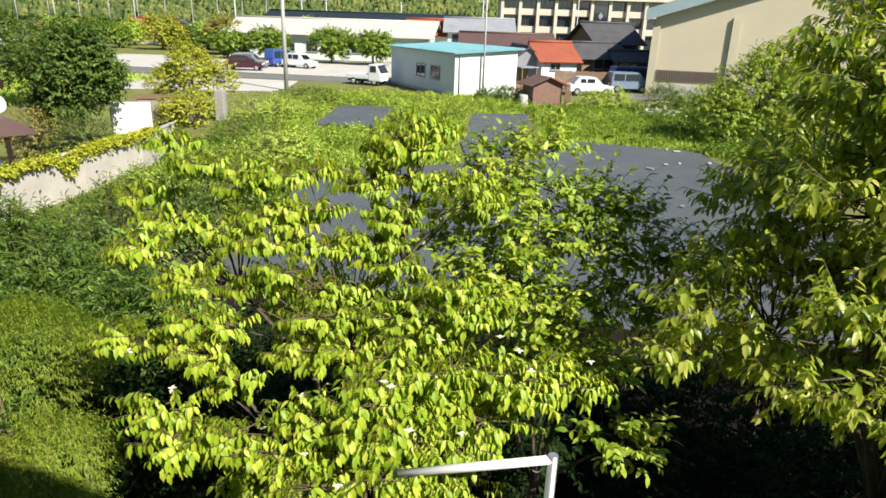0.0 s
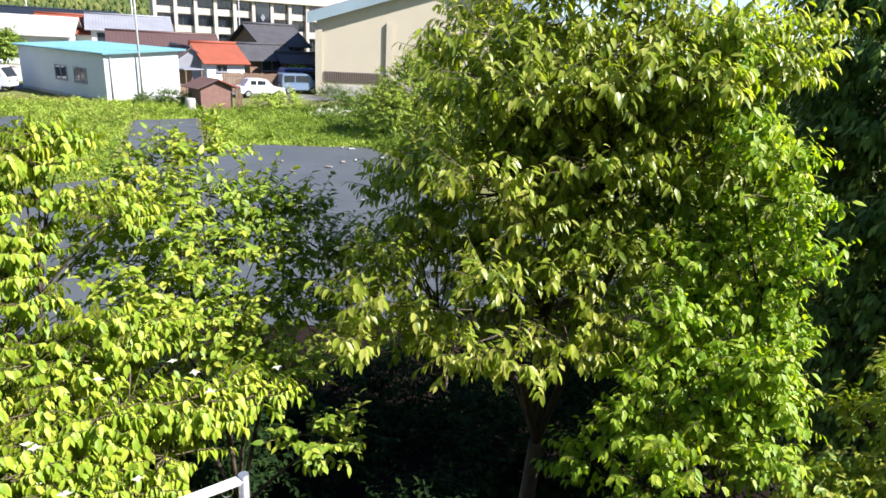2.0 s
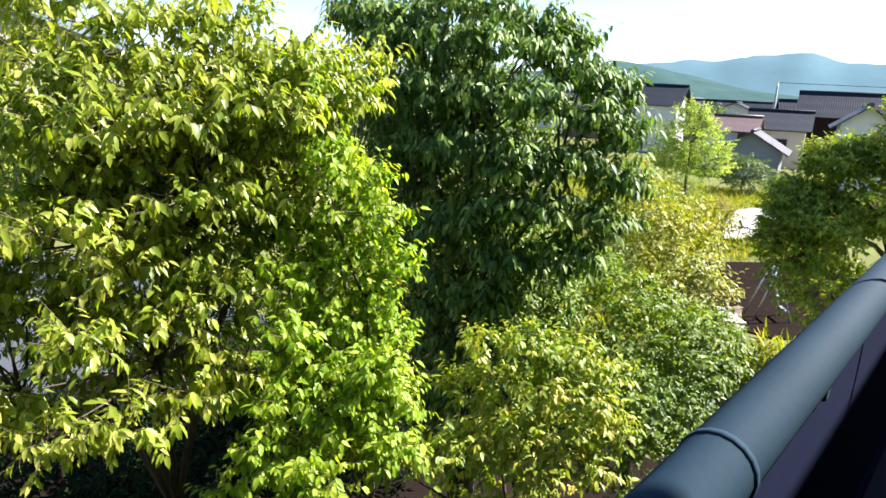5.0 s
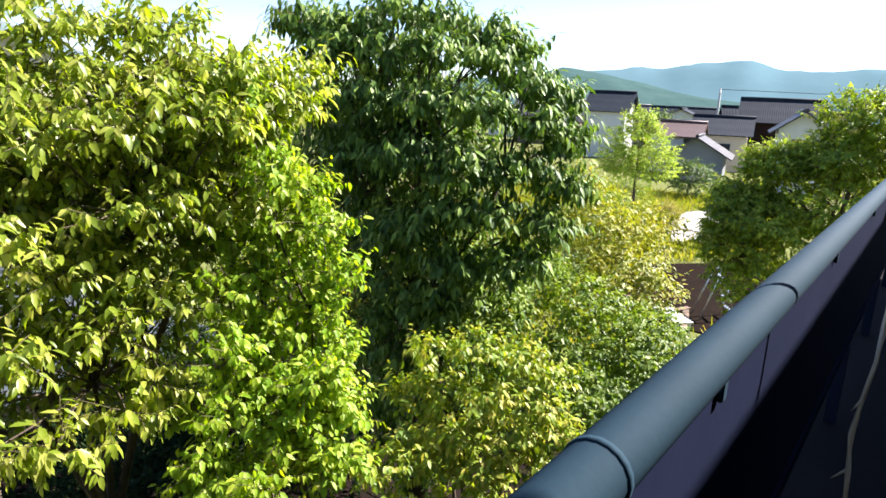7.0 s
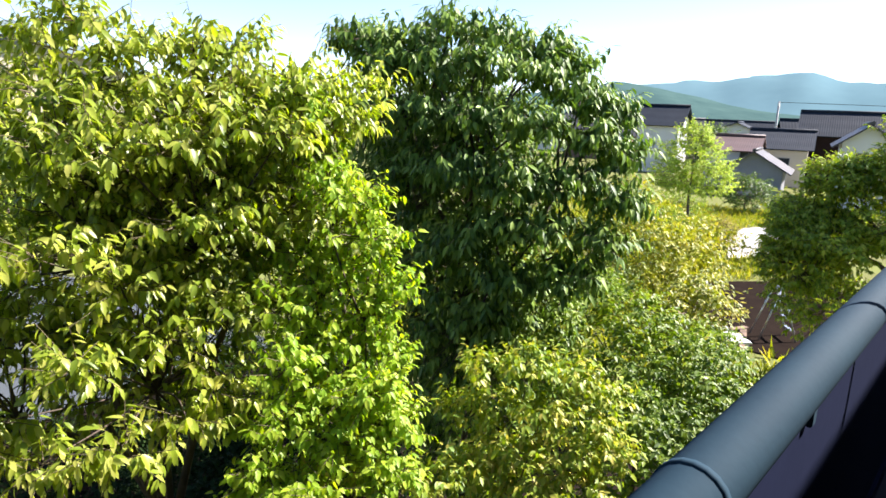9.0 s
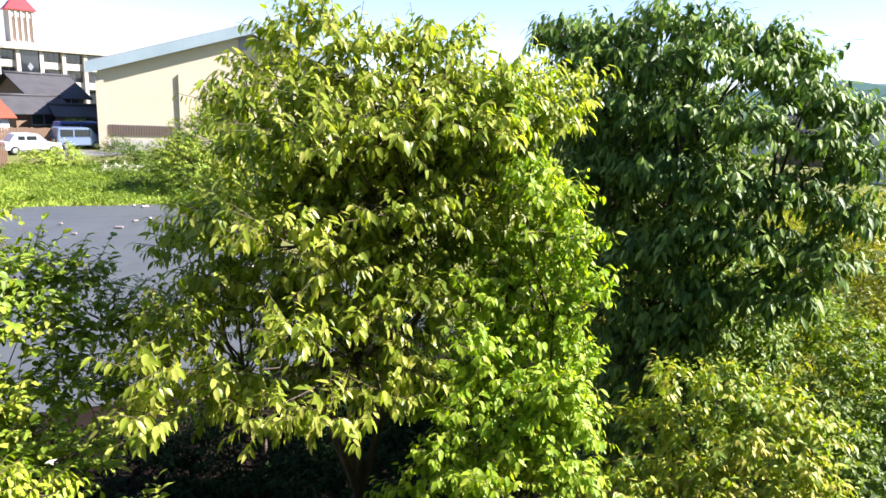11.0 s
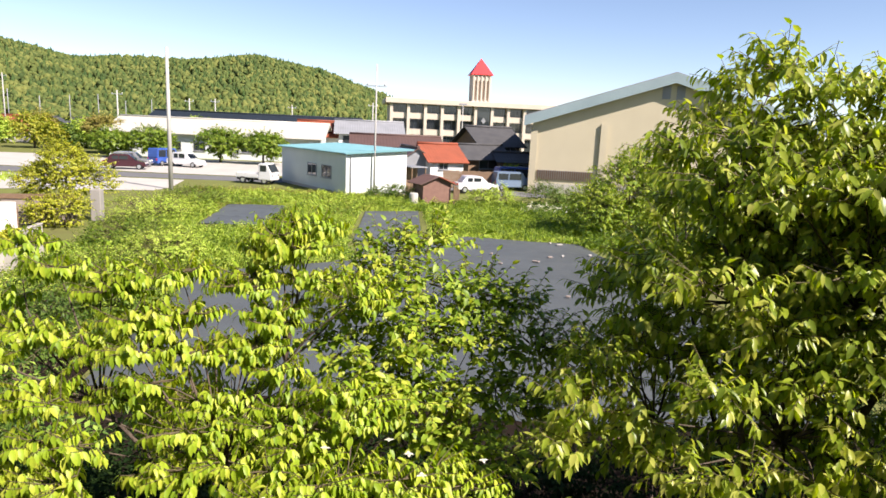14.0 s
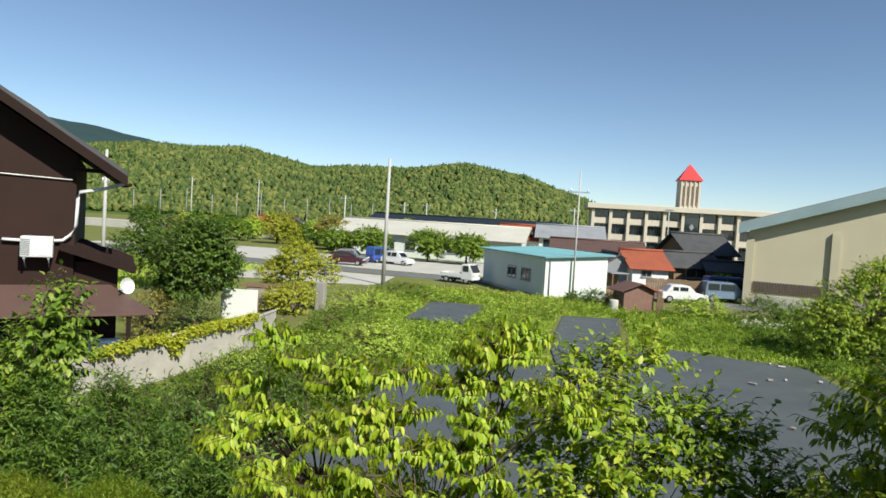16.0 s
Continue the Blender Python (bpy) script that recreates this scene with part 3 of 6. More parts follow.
def gable_house(name, label, x, y, w, d, eave, ridge, yaw, wall, roof, over=0.5, axis="x", wins=(), ribs=24, rows=1, category="house", ridgecap=True):
    """A gabled building with its corner origin at the middle of its front wall. axis: the way the ridge runs."""
    e = thing(name, x, y, 0, yaw, label, category)
    if axis == "x":
        a = [(0, 0), (0, eave), (d / 2, ridge), (d, eave), (d, 0)]
        bm = prism([(p, q) for p, q in a], -w / 2, w / 2)
        bmesh.ops.transform(bm, matrix=Matrix(((0, 1, 0, 0), (1, 0, 0, 0), (0, 0, 1, 0), (0, 0, 0, 1))), verts=bm.verts)
        bmesh.ops.recalc_face_normals(bm, faces=bm.faces)
        part("wall", bm, M[wall], e)
        sl = (ridge - eave) / (d / 2)
        part("roof", ribbed((-w / 2 - over, d / 2, ridge + 0.06), (w + 2 * over, 0, 0), (0, -(d / 2 + over), -sl * (d / 2 + over)), ribs, 0.012, 0.08, rows), M[roof], e)
        part("roof", ribbed((-w / 2 - over, d / 2, ridge + 0.06), (w + 2 * over, 0, 0), (0, d / 2 + over, -sl * (d / 2 + over)), ribs, 0.012, 0.08, rows), M[roof], e)
        if ridgecap:
            part("ridge_cap", tube([(-w / 2 - over, d / 2, ridge + 0.13), (w / 2 + over, d / 2, ridge + 0.13)], 0.14, 8), M[roof], e)
    else:
        part("wall", prism([(-w / 2, 0), (-w / 2, eave), (0, ridge), (w / 2, eave), (w / 2, 0)], 0, d), M[wall], e)
        sl = (ridge - eave) / (w / 2)
        for s in (-1, 1):
            part("roof", ribbed((0, -over, ridge + 0.06), (0, d + 2 * over, 0), (s * (w / 2 + over), 0, -sl * (w / 2 + over)), ribs, 0.012, 0.08, rows), M[roof], e)
        if ridgecap:
            part("ridge_cap", tube([(0, -over, ridge + 0.13), (0, d + over, ridge + 0.13)], 0.14, 8), M[roof], e)
    for q in wins:
        window(e, *q)
    return e


# off-white shed with an aqua ribbed roof: local x along its lit front, y along its long side
shed = thing("storage_shed", -0.1, 49.4, 0, 28.0, "off-white shed with an aqua ribbed metal roof", "shed")
W_, D_ = 5.4, 12.4
part("wall", prism([(0, 0), (0, 3.15), (W_, 3.45), (W_, 0)], 0, D_), M["shedwall"], shed)
part("roof", ribbed((-0.25, -0.35, 3.22), (0, D_ + 0.7, 0), (W_ + 0.7, 0, 0.36), 34, 0.09, 0.05), M["aqua"], shed, "aqua ribbed sheet roof")
part("corner_trim", box(-0.03, 0.09, -0.03, 0.07, 0, 3.12), M["white"], shed)
part("downpipe", tube([(0.35, -0.08, 0.05), (0.35, -0.08, 3.0)], 0.045, 8), M["metalgrey"], shed)
part("plinth", box(-0.02, W_ + 0.02, -0.025, D_ + 0.02, 0, 0.22), M["concrete"], shed)
for c in (-3.3, -6.0):
    window(shed, c - 0.85, c + 0.85, 1.15, 2.15, -0.01, "left", "metalgrey")
lean = thing("lean_to", 5.2, 53.2, 0, 28, "small lean-to porch with a pale roof", "shed")
part("roof", box(-0.1, 1.6, 0, 2.2, 2.1, 2.18), M["metalgrey"], lean)
part("wall", box(0.0, 1.4, 1.2, 2.2, 0, 2.1), M["timber"], lean)
for px_ in (0.1, 1.45):
    part("post", box(px_ - 0.04, px_ + 0.04, 0.05, 0.13, 0, 2.1), M["timber"], lean)

# gymnasium
gym = thing("gymnasium", 27.9, 54.2, 0, -17, "cream rendered gymnasium with a wide low-pitched gable roof", "building")
GH, GE, GR = 11.9, 7.0, 10.85
part("wall", prism([(-GH, 0), (-GH, GE), (0, GR), (GH, GE), (GH, 0)], 0, 34), M["cream"], gym)
gs = (GR - GE) / GH
for s in (-1, 1):
    part("roof", ribbed((0, -0.7, GR + 0.12), (0, 35.6, 0), (s * (GH + 0.8), 0, -gs * (GH + 0.8)), 40, 0.06, 0.1), M["metalgrey"], gym)
    bm = prism([(0, GR - 0.75), (0, GR + 0.10), (s * (GH + 0.8), GR + 0.10 - gs * (GH + 0.8)), (s * (GH + 0.8), GR - 0.75 - gs * (GH + 0.8))], -0.8, -0.7)
    part("fascia", bm, M["fascia"], gym, "pale blue-grey fascia board")
for c in (-0.95, 0.25):
    part("vent", box(c, c + 0.7, -0.06, 0.05, 8.75, 9.9), M["metalgrey"], gym)
    for k in range(6):
        part("slat", box(c + 0.05, c + 0.65, -0.10, -0.05, 8.82 + k * 0.18, 8.88 + k * 0.18), M["metalgrey"], gym)
for c in (-11.75, -5.6, 0.0, 5.6, 11.75):
    part("pilaster", box(c - 0.3, c + 0.3, -0.22, 0.0, 0, 5.6 if abs(c) > 6 else 6.4), M["cream"], gym)
part("plinth", box(-GH - 0.03, GH + 0.03, -0.08, 0.05, 0, 0.9), M["concrete"], gym)
part("grille", box(-11.3, -6.2, -0.06, 0.02, 1.25, 2.1), M["metalgrey"], gym)
for k in range(26):
    part("slat", box(-11.25 + k * 0.195, -11.17 + k * 0.195, -0.12, -0.05, 1.25, 2.1), M["timber"], gym)

# school
sch = thing("school", 9.0, 150, 0, 0, "three-storey concrete school with pale columns and a red-capped tower", "school")
SW = 60.0
part("wall", box(0, SW, 1.2, 14, 0, 10.8), M["creamlow"], sch)
part("roof", box(-1.2, SW + 1, -1.0, 15, 10.8, 12.0, 0.08), M["creamlow"], sch, "thick pale concrete roof slab")
for z0, z1 in ((3.9, 5.2), (7.5, 8.8)):
    part("spandrel", box(0, SW, 0.3, 1.2, z0, z1), M["creamlow"], sch)
for k in range(16):
    x = 0.2 + k * 3.9
    part("column", box(x - 0.35, x + 0.35, -0.35, 1.2, 0, 10.8, 0.04), M["creamlow"], sch)
for k in range(15):
    for z0, z1 in ((1.0, 3.7), (5.25, 7.45), (8.85, 10.7)):
        x = 0.2 + k * 3.9
        if k == 5 and z0 > 5:
            continue
        w = new("window")
        w.parent = sch
        part("window_frame", box(x + 0.4, x + 3.5, 1.02, 1.19, z0, z1), M["metalgrey"], w)
        for q in range(3):
            part("pane", box(x + 0.48 + q * 1.0, x + 1.40 + q * 1.0, 0.96, 1.03, z0 + 0.1, z1 - 0.1), M["glass"], w)
part("stair_glazing", box(0.2 + 5 * 3.9 + 0.5, 0.2 + 6 * 3.9 - 0.5, -0.1, 0.9, 4.5, 10.7), M["glass"], sch, "tall dark stairwell glazing")
part("emblem", prism([(21.1, 7.7), (21.65, 8.5), (22.2, 7.7), (21.65, 6.9)], -0.2, -0.12), M["metalgrey"], sch)
tw = part("tower", box(19.3, 23.7, 3.3, 7.7, 12.0, 18.4), M["creamlow"], sch, "square pale bell tower")
for k in range(5):
    part("rib", box(19.4 + k * 0.96, 19.7 + k * 0.96, 3.1, 3.3, 12.0, 18.2), M["creamlow"], tw)
for k in range(4):
    part("slot", box(19.92 + k * 0.96, 20.12 + k * 0.96, 3.2, 3.29, 12.6, 17.0), M["timber"], tw)
bm = bmesh.new()
bmesh.ops.create_cone(bm, cap_ends=True, segments=4, radius1=3.75, radius2=0.02, depth=3.9, matrix=Matrix.Translation((21.5, 5.5, 20.3)) @ Matrix.Rotation(radians(45), 4, 'Z'))
part("tower_roof", bm, M["redpaint"], tw, "scarlet pyramid roof")
lamp = thing("street_lamp", 20.6, 120, 0, 0, "tall grey floodlight pole by the school", "lamp")
part("pole", tube([(0, 0, 0), (0, 0, 10)], [0.12, 0.08], 8), M["pole"], lamp)
part("lamp_head", box(-0.7, 0.7, -0.15, 0.15, 9.9, 10.2, 0.04), M["metalgrey"], lamp)

# village houses behind the field
gable_house("house", "two-storey house with a dark tiled roof and timber front", 17.5, 74.5, 5.4, 5.5, 4.0, 5.75, 22, "timber", "tile", 0.7, "x",
            [(-2.3, -0.5, 2.9, 3.8, -0.01), (0.5, 2.3, 2.9, 3.8, -0.01)], 30, 6)
gable_house("house", "lower wing with dark tiled roof beside the timber house", 15.4, 71.0, 5.2, 4, 2.5, 3.7, 22, "timber", "tile", 0.6, "x", [(-1.2, 1.2, 1.2, 2.2, -0.01)], 24, 4)
gable_house("house", "timber porch wing with a tiled lean roof", 18.6, 70.0, 4.2, 4, 2.2, 3.0, 0, "timber", "tile", 0.5, "x", [(-1.4, 1.4, 0.9, 1.9, -0.01)], 16, 4)
gable_house("house", "small house with a red-orange tiled roof and white wall", 9.45, 62.0, 3.5, 5, 2.4, 3.8, 16, "white", "rust", 0.45, "x", [(-0.9, 0.1, 1.5, 2.2, -0.01)], 14, 6)
gable_house("house", "grey-walled outbuilding with a low gable", 6.6, 62.5, 2.4, 6, 2.6, 3.4, 10, "metalgrey", "canopy", 0.3, "y", [], 14, 4)
gable_house("house", "long low house with a brown metal roof", 6.0, 82.0, 11.0, 7, 3.0, 4.2, 0, "timber", "canopy", 0.5, "x", [], 30, 1)
gable_house("house", "house with a grey tiled roof and white gable", 3.0, 98.0, 9.2, 8, 4.3, 6.0, 0, "white", "metalgrey", 0.7, "x", [(-4, -1.6, 2.4, 3.8, -0.01), (-0.8, 1.6, 2.4, 3.8, -0.01)], 30, 6)
gable_house("house", "house with a red-orange metal roof", -4.2, 99.5, 6.4, 7, 3.7, 5.7, 0, "white", "rust", 0.6, "x", [], 30, 5)
gable_house("workshop", "long white workshop with a pale metal roof", -18.0, 92.0, 28.0, 12, 3.4, 5.2, -4, "shedwall", "paleroof", 0.8, "x",
            [(-12.5 + k * 3.2, -10.9 + k * 3.2, 1.0, 2.2, -0.01) for k in range(8)], 60, 1, "building")
gable_house("workshop", "grey-roofed hall behind the long workshop", -16.0, 112.0, 34.0, 12, 4.6, 6.4, -4, "metalgrey", "tileblue", 0.8, "x", [], 50, 1, "building")
for k, (hx, hy, wl, rf) in enumerate([(-73, 152, "rust", "rust"), (-66, 158, "timber", "tile"), (-61, 160, "rust", "tile"), (-57, 156, "rust", "rust"), (-48, 165, "timber", "tile")]):
    gable_house("house", "far small house with reddish timber walls" if wl == "rust" else "far small house with a dark roof", hx, hy, 6.0, 6, 2.6, 4.3, 20 * (k % 2) - 8, wl, rf, 0.5, "y" if k % 2 else "x", [(-1.6, 1.6, 1.0, 2.0, -0.01)], 14)
sheet("embankment", [(-105, 128), (-55, 122), (-30, 126), (-30, 130), (-55, 127), (-105, 134)], 1.6, M["concrete"], "pale concrete embankment by the far road", category="wall", thick=1.6)

# wooden fence in front of the red-roofed house
fence = thing("fence", 8.6, 58.6, 0, 4, "weathered upright-board fence below the red-roofed house", "fence")
part("fence_rail", box(0, 5.4, 0.04, 0.1, 0.5, 0.6), M["timber"], fence)
part("fence_rail", box(0, 5.4, 0.04, 0.1, 1.3, 1.4), M["timber"], fence)
bmf = box(-0.085, 0.085, 0, 0.035, 0.05, 1.65)
mef = bpy.data.meshes.new("board")
bmf.to_mesh(mef)
bmf.free()
mef.materials.append(M["timber"])
for k in range(28):
    b = new("board", mef)
    b.parent = fence
    b.location = (0.1 + k * 0.193, 0, rng.uniform(-0.04, 0.04))

# small red-roofed hut in the field
hut = thing("hut", 6.3, 45.2, 0, 20, "small reddish-brown tin-roofed field hut", "shed")
part("wall", prism([(-1.1, 0), (-1.1, 1.55), (0, 2.0), (1.1, 1.55), (1.1, 0)], 0, 1.7), M["hutwood"], hut)
for s in (-1, 1):
    part("roof", ribbed((0, -0.3, 2.06), (0, 2.3, 0), (s * 1.45, 0, -0.58), 9, 0.04, 0.03), M["rust"] if s > 0 else M["canopy"], hut)
for k in range(5):
    part("prop", box(1.16 + k * 0.16, 1.23 + k * 0.16, -0.35 + 0.1 * k, -0.29 + 0.1 * k, 0, 1.5 - 0.1 * k), M["timber"], hut)
keg = thing("barrel", 4.6, 44.6, 0, 0, "pale plastic drum beside the hut", "barrel")
part("drum", tube([(0, 0, 0), (0, 0, 0.1), (0, 0, 0.8), (0, 0, 0.9)], [0.28, 0.31, 0.31, 0.27], 12), M["concrete"], keg)

# ---- vehicles ----
def wheel(parent, x, y, r=0.29, w=0.18):
    t = tube([(x, y - w / 2, r), (x, y + w / 2, r)], r, 14)
    ob = part("wheel", t, M["rubber"], parent)
    part("rim", tube([(x, y - w / 2 - 0.012, r), (x, y + w / 2 + 0.012, r)], r * 0.6, 10), M["steel"], ob)


def car(x, y, yaw, paint, label, length=3.4, width=1.5, hgt=1.65, style="van"):
    """A small car facing +x, standing on the ground."""
    e = thing("car", x, y, 0.06, yaw, label, "car")
    a, h = length / 2, width / 2
    if style == "van":
        low = [(-a, 0.28), (-a, 0.92), (a - 0.35, 0.92), (a - 0.03, 0.72), (a, 0.3)]
        cab = [(-a + 0.02, 0.92), (-a + 0.14, hgt - 0.05), (-a + 0.3, hgt), (a - 1.15, hgt), (a - 0.9, hgt - 0.06), (a - 0.33, 0.92)]
    else:
        low = [(-a, 0.28), (-a, 0.84), (-a + 0.6, 0.9), (a - 1.0, 0.9), (a - 0.06, 0.72), (a, 0.3)]
        cab = [(-a + 0.35, 0.9), (-a + 0.75, hgt - 0.04), (-a + 1.0, hgt), (a - 1.75, hgt), (a - 1.5, hgt - 0.05), (a - 0.95, 0.9)]
    bm = prism(low, -h, h)
    bmesh.ops.bevel(bm, geom=bm.edges[:], offset=0.05, segments=2, affect='EDGES')
    part("body", bm, M[paint], e)
    bm = prism(cab, -h + 0.08, h - 0.08)
    bmesh.ops.bevel(bm, geom=bm.edges[:], offset=0.04, segments=2, affect='EDGES')
    part("cabin", bm, M[paint], e)
    z0, z1 = 0.98, hgt - 0.16
    xs = [cab[1][0] + 0.12, (cab[1][0] + cab[4][0]) / 2 - 0.1, cab[4][0] - 0.12]
    for s in (-1, 1):
        for p, q in ((xs[0], xs[1] - 0.05), (xs[1] + 0.05, xs[2])):
            part("window", box(p, q, s * (h - 0.075) - 0.012, s * (h - 0.075) + 0.012, z0, z1, 0.01), M["glass"], e)
        part("headlight", box(a - 0.1, a + 0.015, s * (h - 0.28) - 0.14, s * (h - 0.28) + 0.14, 0.58, 0.72, 0.02), M["pipewhite"], e)
        part("tail_light", box(-a - 0.015, -a + 0.05, s * (h - 0.16) - 0.07, s * (h - 0.16) + 0.07, 0.6, 0.85, 0.01), M["redpaint"], e)
        for wx in (-a + 0.62, a - 0.62):
            wheel(e, wx, s * (h - 0.07))
    fx = cab[4][0]
    sx = cab[5][0]
    bm = bmesh.new()
    vs = [bm.verts.new(p) for p in ((fx + 0.07, -h + 0.2, z1), (fx + 0.07, h - 0.2, z1), (sx - 0.02, h - 0.16, z0), (sx - 0.02, -h + 0.16, z0))]
    bm.faces.new(vs)
    bmesh.ops.solidify(bm, geom=bm.faces[:], thickness=-0.03)
    bmesh.ops.translate(bm, vec=(0.035, 0, 0), verts=bm.verts)
    part("windscreen", bm, M["glass"], e)
    part("bumper", box(a - 0.06, a + 0.05, -h + 0.05, h - 0.05, 0.26, 0.46, 0.03), M[paint], e)
    return e


car(-22.0, 68.6, 8, "carmaroon", "dark maroon hatchback parked on the concrete lot", 3.9, 1.65, 1.5, "sedan")
car(-22.8, 72.4, 5, "cargrey", "silver-grey wagon parked in the lot", 4.2, 1.65, 1.55, "sedan")
car(-20.2, 75.8, 60, "carblue", "bright blue van parked in the lot", 3.6, 1.55, 1.9)
car(-17.6, 74.4, -20, "carwhite", "white hatchback parked in the lot", 3.8, 1.62, 1.6, "sedan")
car(-47.0, 69.4, -12, "carwhite", "white van parked by the village road", 3.9, 1.6, 1.85)
car(11.0, 55.0, 8, "carwhite", "white wagon parked by the gymnasium", 3.7, 1.55, 1.45, "sedan")
car(15.0, 58.6, 8, "carsilver", "silver-blue van parked beside the cream gymnasium", 3.5, 1.5, 1.7)
car(16.4, 62.2, 8, "carblue", "dark blue van parked behind a silver one", 4.4, 1.7, 1.95)
car(-53.6, 79.5, 15, "carwhite", "white kei van behind the brown house", 3.6, 1.5, 1.9)

truck = thing("kei_truck", -7.7, 57.6, 0.05, -22, "small white flatbed truck parked by the field", "truck")
part("chassis", box(-1.65, 1.6, -0.6, 0.6, 0.3, 0.5), M["rubber"], truck)
bm = prism([(0.45, 0.35), (0.45, 1.72), (0.6, 1.76), (1.2, 1.72), (1.62, 1.02), (1.68, 0.35)], -0.72, 0.72)
bmesh.ops.bevel(bm, geom=bm.edges[:], offset=0.05, segments=2, affect='EDGES')
part("cab", bm, M["carwhite"], truck)
for s in (-1, 1):
    part("window", box(0.62, 1.22, s * 0.725 - 0.01, s * 0.725 + 0.01, 1.08, 1.6, 0.01), M["glass"], truck)
    part("headlight", box(1.62, 1.70, s * 0.5 - 0.12, s * 0.5 + 0.12, 0.68, 0.84, 0.02), M["steel"], truck)
    part("bed_side", box(-1.68, 0.42, s * 0.7 - 0.02, s * 0.7 + 0.02, 0.56, 0.88, 0.01), M["carwhite"], truck)
    for wx in (-1.05, 1.0):
        wheel(truck, wx, s * 0.62)
part("bed", box(-1.68, 0.42, -0.7, 0.7, 0.5, 0.56), M["carwhite"], truck)
part("tailgate", box(-1.71, -1.67, -0.7, 0.7, 0.56, 0.88), M["carwhite"], truck)
bm = box(-0.02, 0.02, -0.62, 0.62, -0.36, 0.36)
bmesh.ops.transform(bm, matrix=Matrix.Translation((1.475, 0, 1.36)) @ Matrix.Rotation(radians(-31), 4, 'Y'), verts=bm.verts)
part("windscreen", bm, M["glass"], truck)

# ---- poles and wires ----
def pole(x, y, hgt, r, label, arms=(), lean=(0, 0), group=""):
    e = thing("utility_pole", x, y, 0, 0, label, "pole", group)
    part("shaft", tube([(0, 0, -0.1), (lean[0], lean[1], hgt)], [r, r * 0.62], 10), M["pole"], e)
    for z, w in arms:
        part("crossarm", box(-w / 2 + lean[0] * z / hgt, w / 2 + lean[0] * z / hgt, -0.05, 0.05, z - 0.05, z + 0.05), M["steel"], e)
        for s in (-1, 1):
            part("insulator", tube([(s * w * 0.42 + lean[0] * z / hgt, 0, z + 0.05), (s * w * 0.42 + lean[0] * z / hgt, 0, z + 0.28)], [0.06, 0.04], 8), M["white"], e)
    return e


pole(-13.0, 50.5, 10.25, 0.17, "tall bare concrete pole at the field's edge")
pole(2.05, 50.2, 9.9, 0.085, "slender pole with a small aerial beside the shed", [(8.3, 1.5)])
pole(-27.3, 36.1, 8.6, 0.14, "plain pole behind the brown house", [(6.6, 0.5)])
for x, y, h in [(-37.6, 114, 9.3), (-31.5, 136, 9.2), (-26.8, 137, 9.4), (-12, 140, 9), (4, 118, 9.5), (-90, 150, 13), (-72, 150, 13)]:
    pole(x, y, h, 0.16, "distant utility pole with crossarms", [(h - 0.6, 1.8)], group="distant utility poles")
net = thing("net_fence", -104, 147, 0, 31, "tall ball-stop net fence on steel posts", "fence")
for k in range(11):
    part("post", tube([(k * 6.2, 0, 0), (k * 6.2, 0, 9.0 + (k % 3) * 0.6)], 0.10, 6), M["metalgrey"], net)
for k in range(9):
    part("net_wire", box(0, 62, -0.015, 0.015, 0.8 + k * 0.95, 0.84 + k * 0.95), M["browndark"], net)

# ---- brown house and garden edge ----
bh = thing("house", -13.94, 17.34, 0, 37, "dark brown two-storey house with deep eaves", "house")
part("wall", prism([(0, 0), (0, 6.7), (-5.0, 9.95), (-10, 6.7), (-10, 0)], 0, 9), M["brownwall"], bh)
for s in (-1, 1):
    part("roof", ribbed((-5.0, -0.85, 10.40), (0, 10.7, 0), (s * 6.35, 0, -4.17), 40, 0.03, 0.1, 8), M["tile"], bh)
    bm = prism([(-5.0, 10.02), (-5.0, 10.32), (-5.0 + s * 6.35, 10.32 - 4.17), (-5.0 + s * 6.35, 10.02 - 4.17)], -0.93, -0.86)
    part("bargeboard", bm, M["browndark"], bh)
    bm = prism([(-5.0, 10.18), (-5.0, 10.28), (-5.0 + s * 6.25, 10.28 - 4.1), (-5.0 + s * 6.25, 10.18 - 4.1)], -0.84, 9.7)
    part("soffit", bm, M["browndark"], bh)
part("eave_beam", box(-0.1, 1.2, -0.12, 0.0, 6.21, 6.33), M["browndark"], bh)
part("gutter", tube([(1.42, -0.9, 5.90), (1.42, 9.8, 6.1)], 0.06, 8), M["browndark"], bh)
part("downpipe", tube([(1.3, -0.1, 5.95), (0.75, -0.12, 5.75), (0.1, -0.12, 5.6), (0.05, -0.12, 5.4), (0.03, -0.12, 4.6), (-0.1, -0.12, 4.3), (-0.3, -0.12, 4.14), (-0.52, -0.12, 4.12)], 0.05, 8), M["pipewhite"], bh, "white plastic downpipe")
part("pipe", tube([(-1.3, -0.12, 4.1), (-1.8, -0.12, 4.12)], 0.045, 8), M["pipewhite"], bh)
part("cable", tube([(-0.1, -0.06, 5.95), (-2, -0.06, 6.0), (-6, -0.06, 6.05)], 0.018, 5), M["pipewhite"], bh)
part("pent_roof", ribbed((-0.35, -0.5, 4.02), (0, 5, 0), (2.05, 0, -0.68), 14, 0.05, 0.14, 4), M["browndark"], bh)
part("lower_wall", box(0.02, 1.2, 0.1, 4.5, 0, 3.5), M["brownwall"], bh)
bm = bmesh.new()
ca = [bm.verts.new(p) for p in ((-7, 0, 2.74), (1.0, 0, 2.82), (2.2, -2.0, 2.25), (-7, -2.0, 2.1))]
cb = [bm.verts.new(v.co - Vector((0, 0, 0.07))) for v in ca]
bm.faces.new(ca), bm.faces.new(cb[::-1])
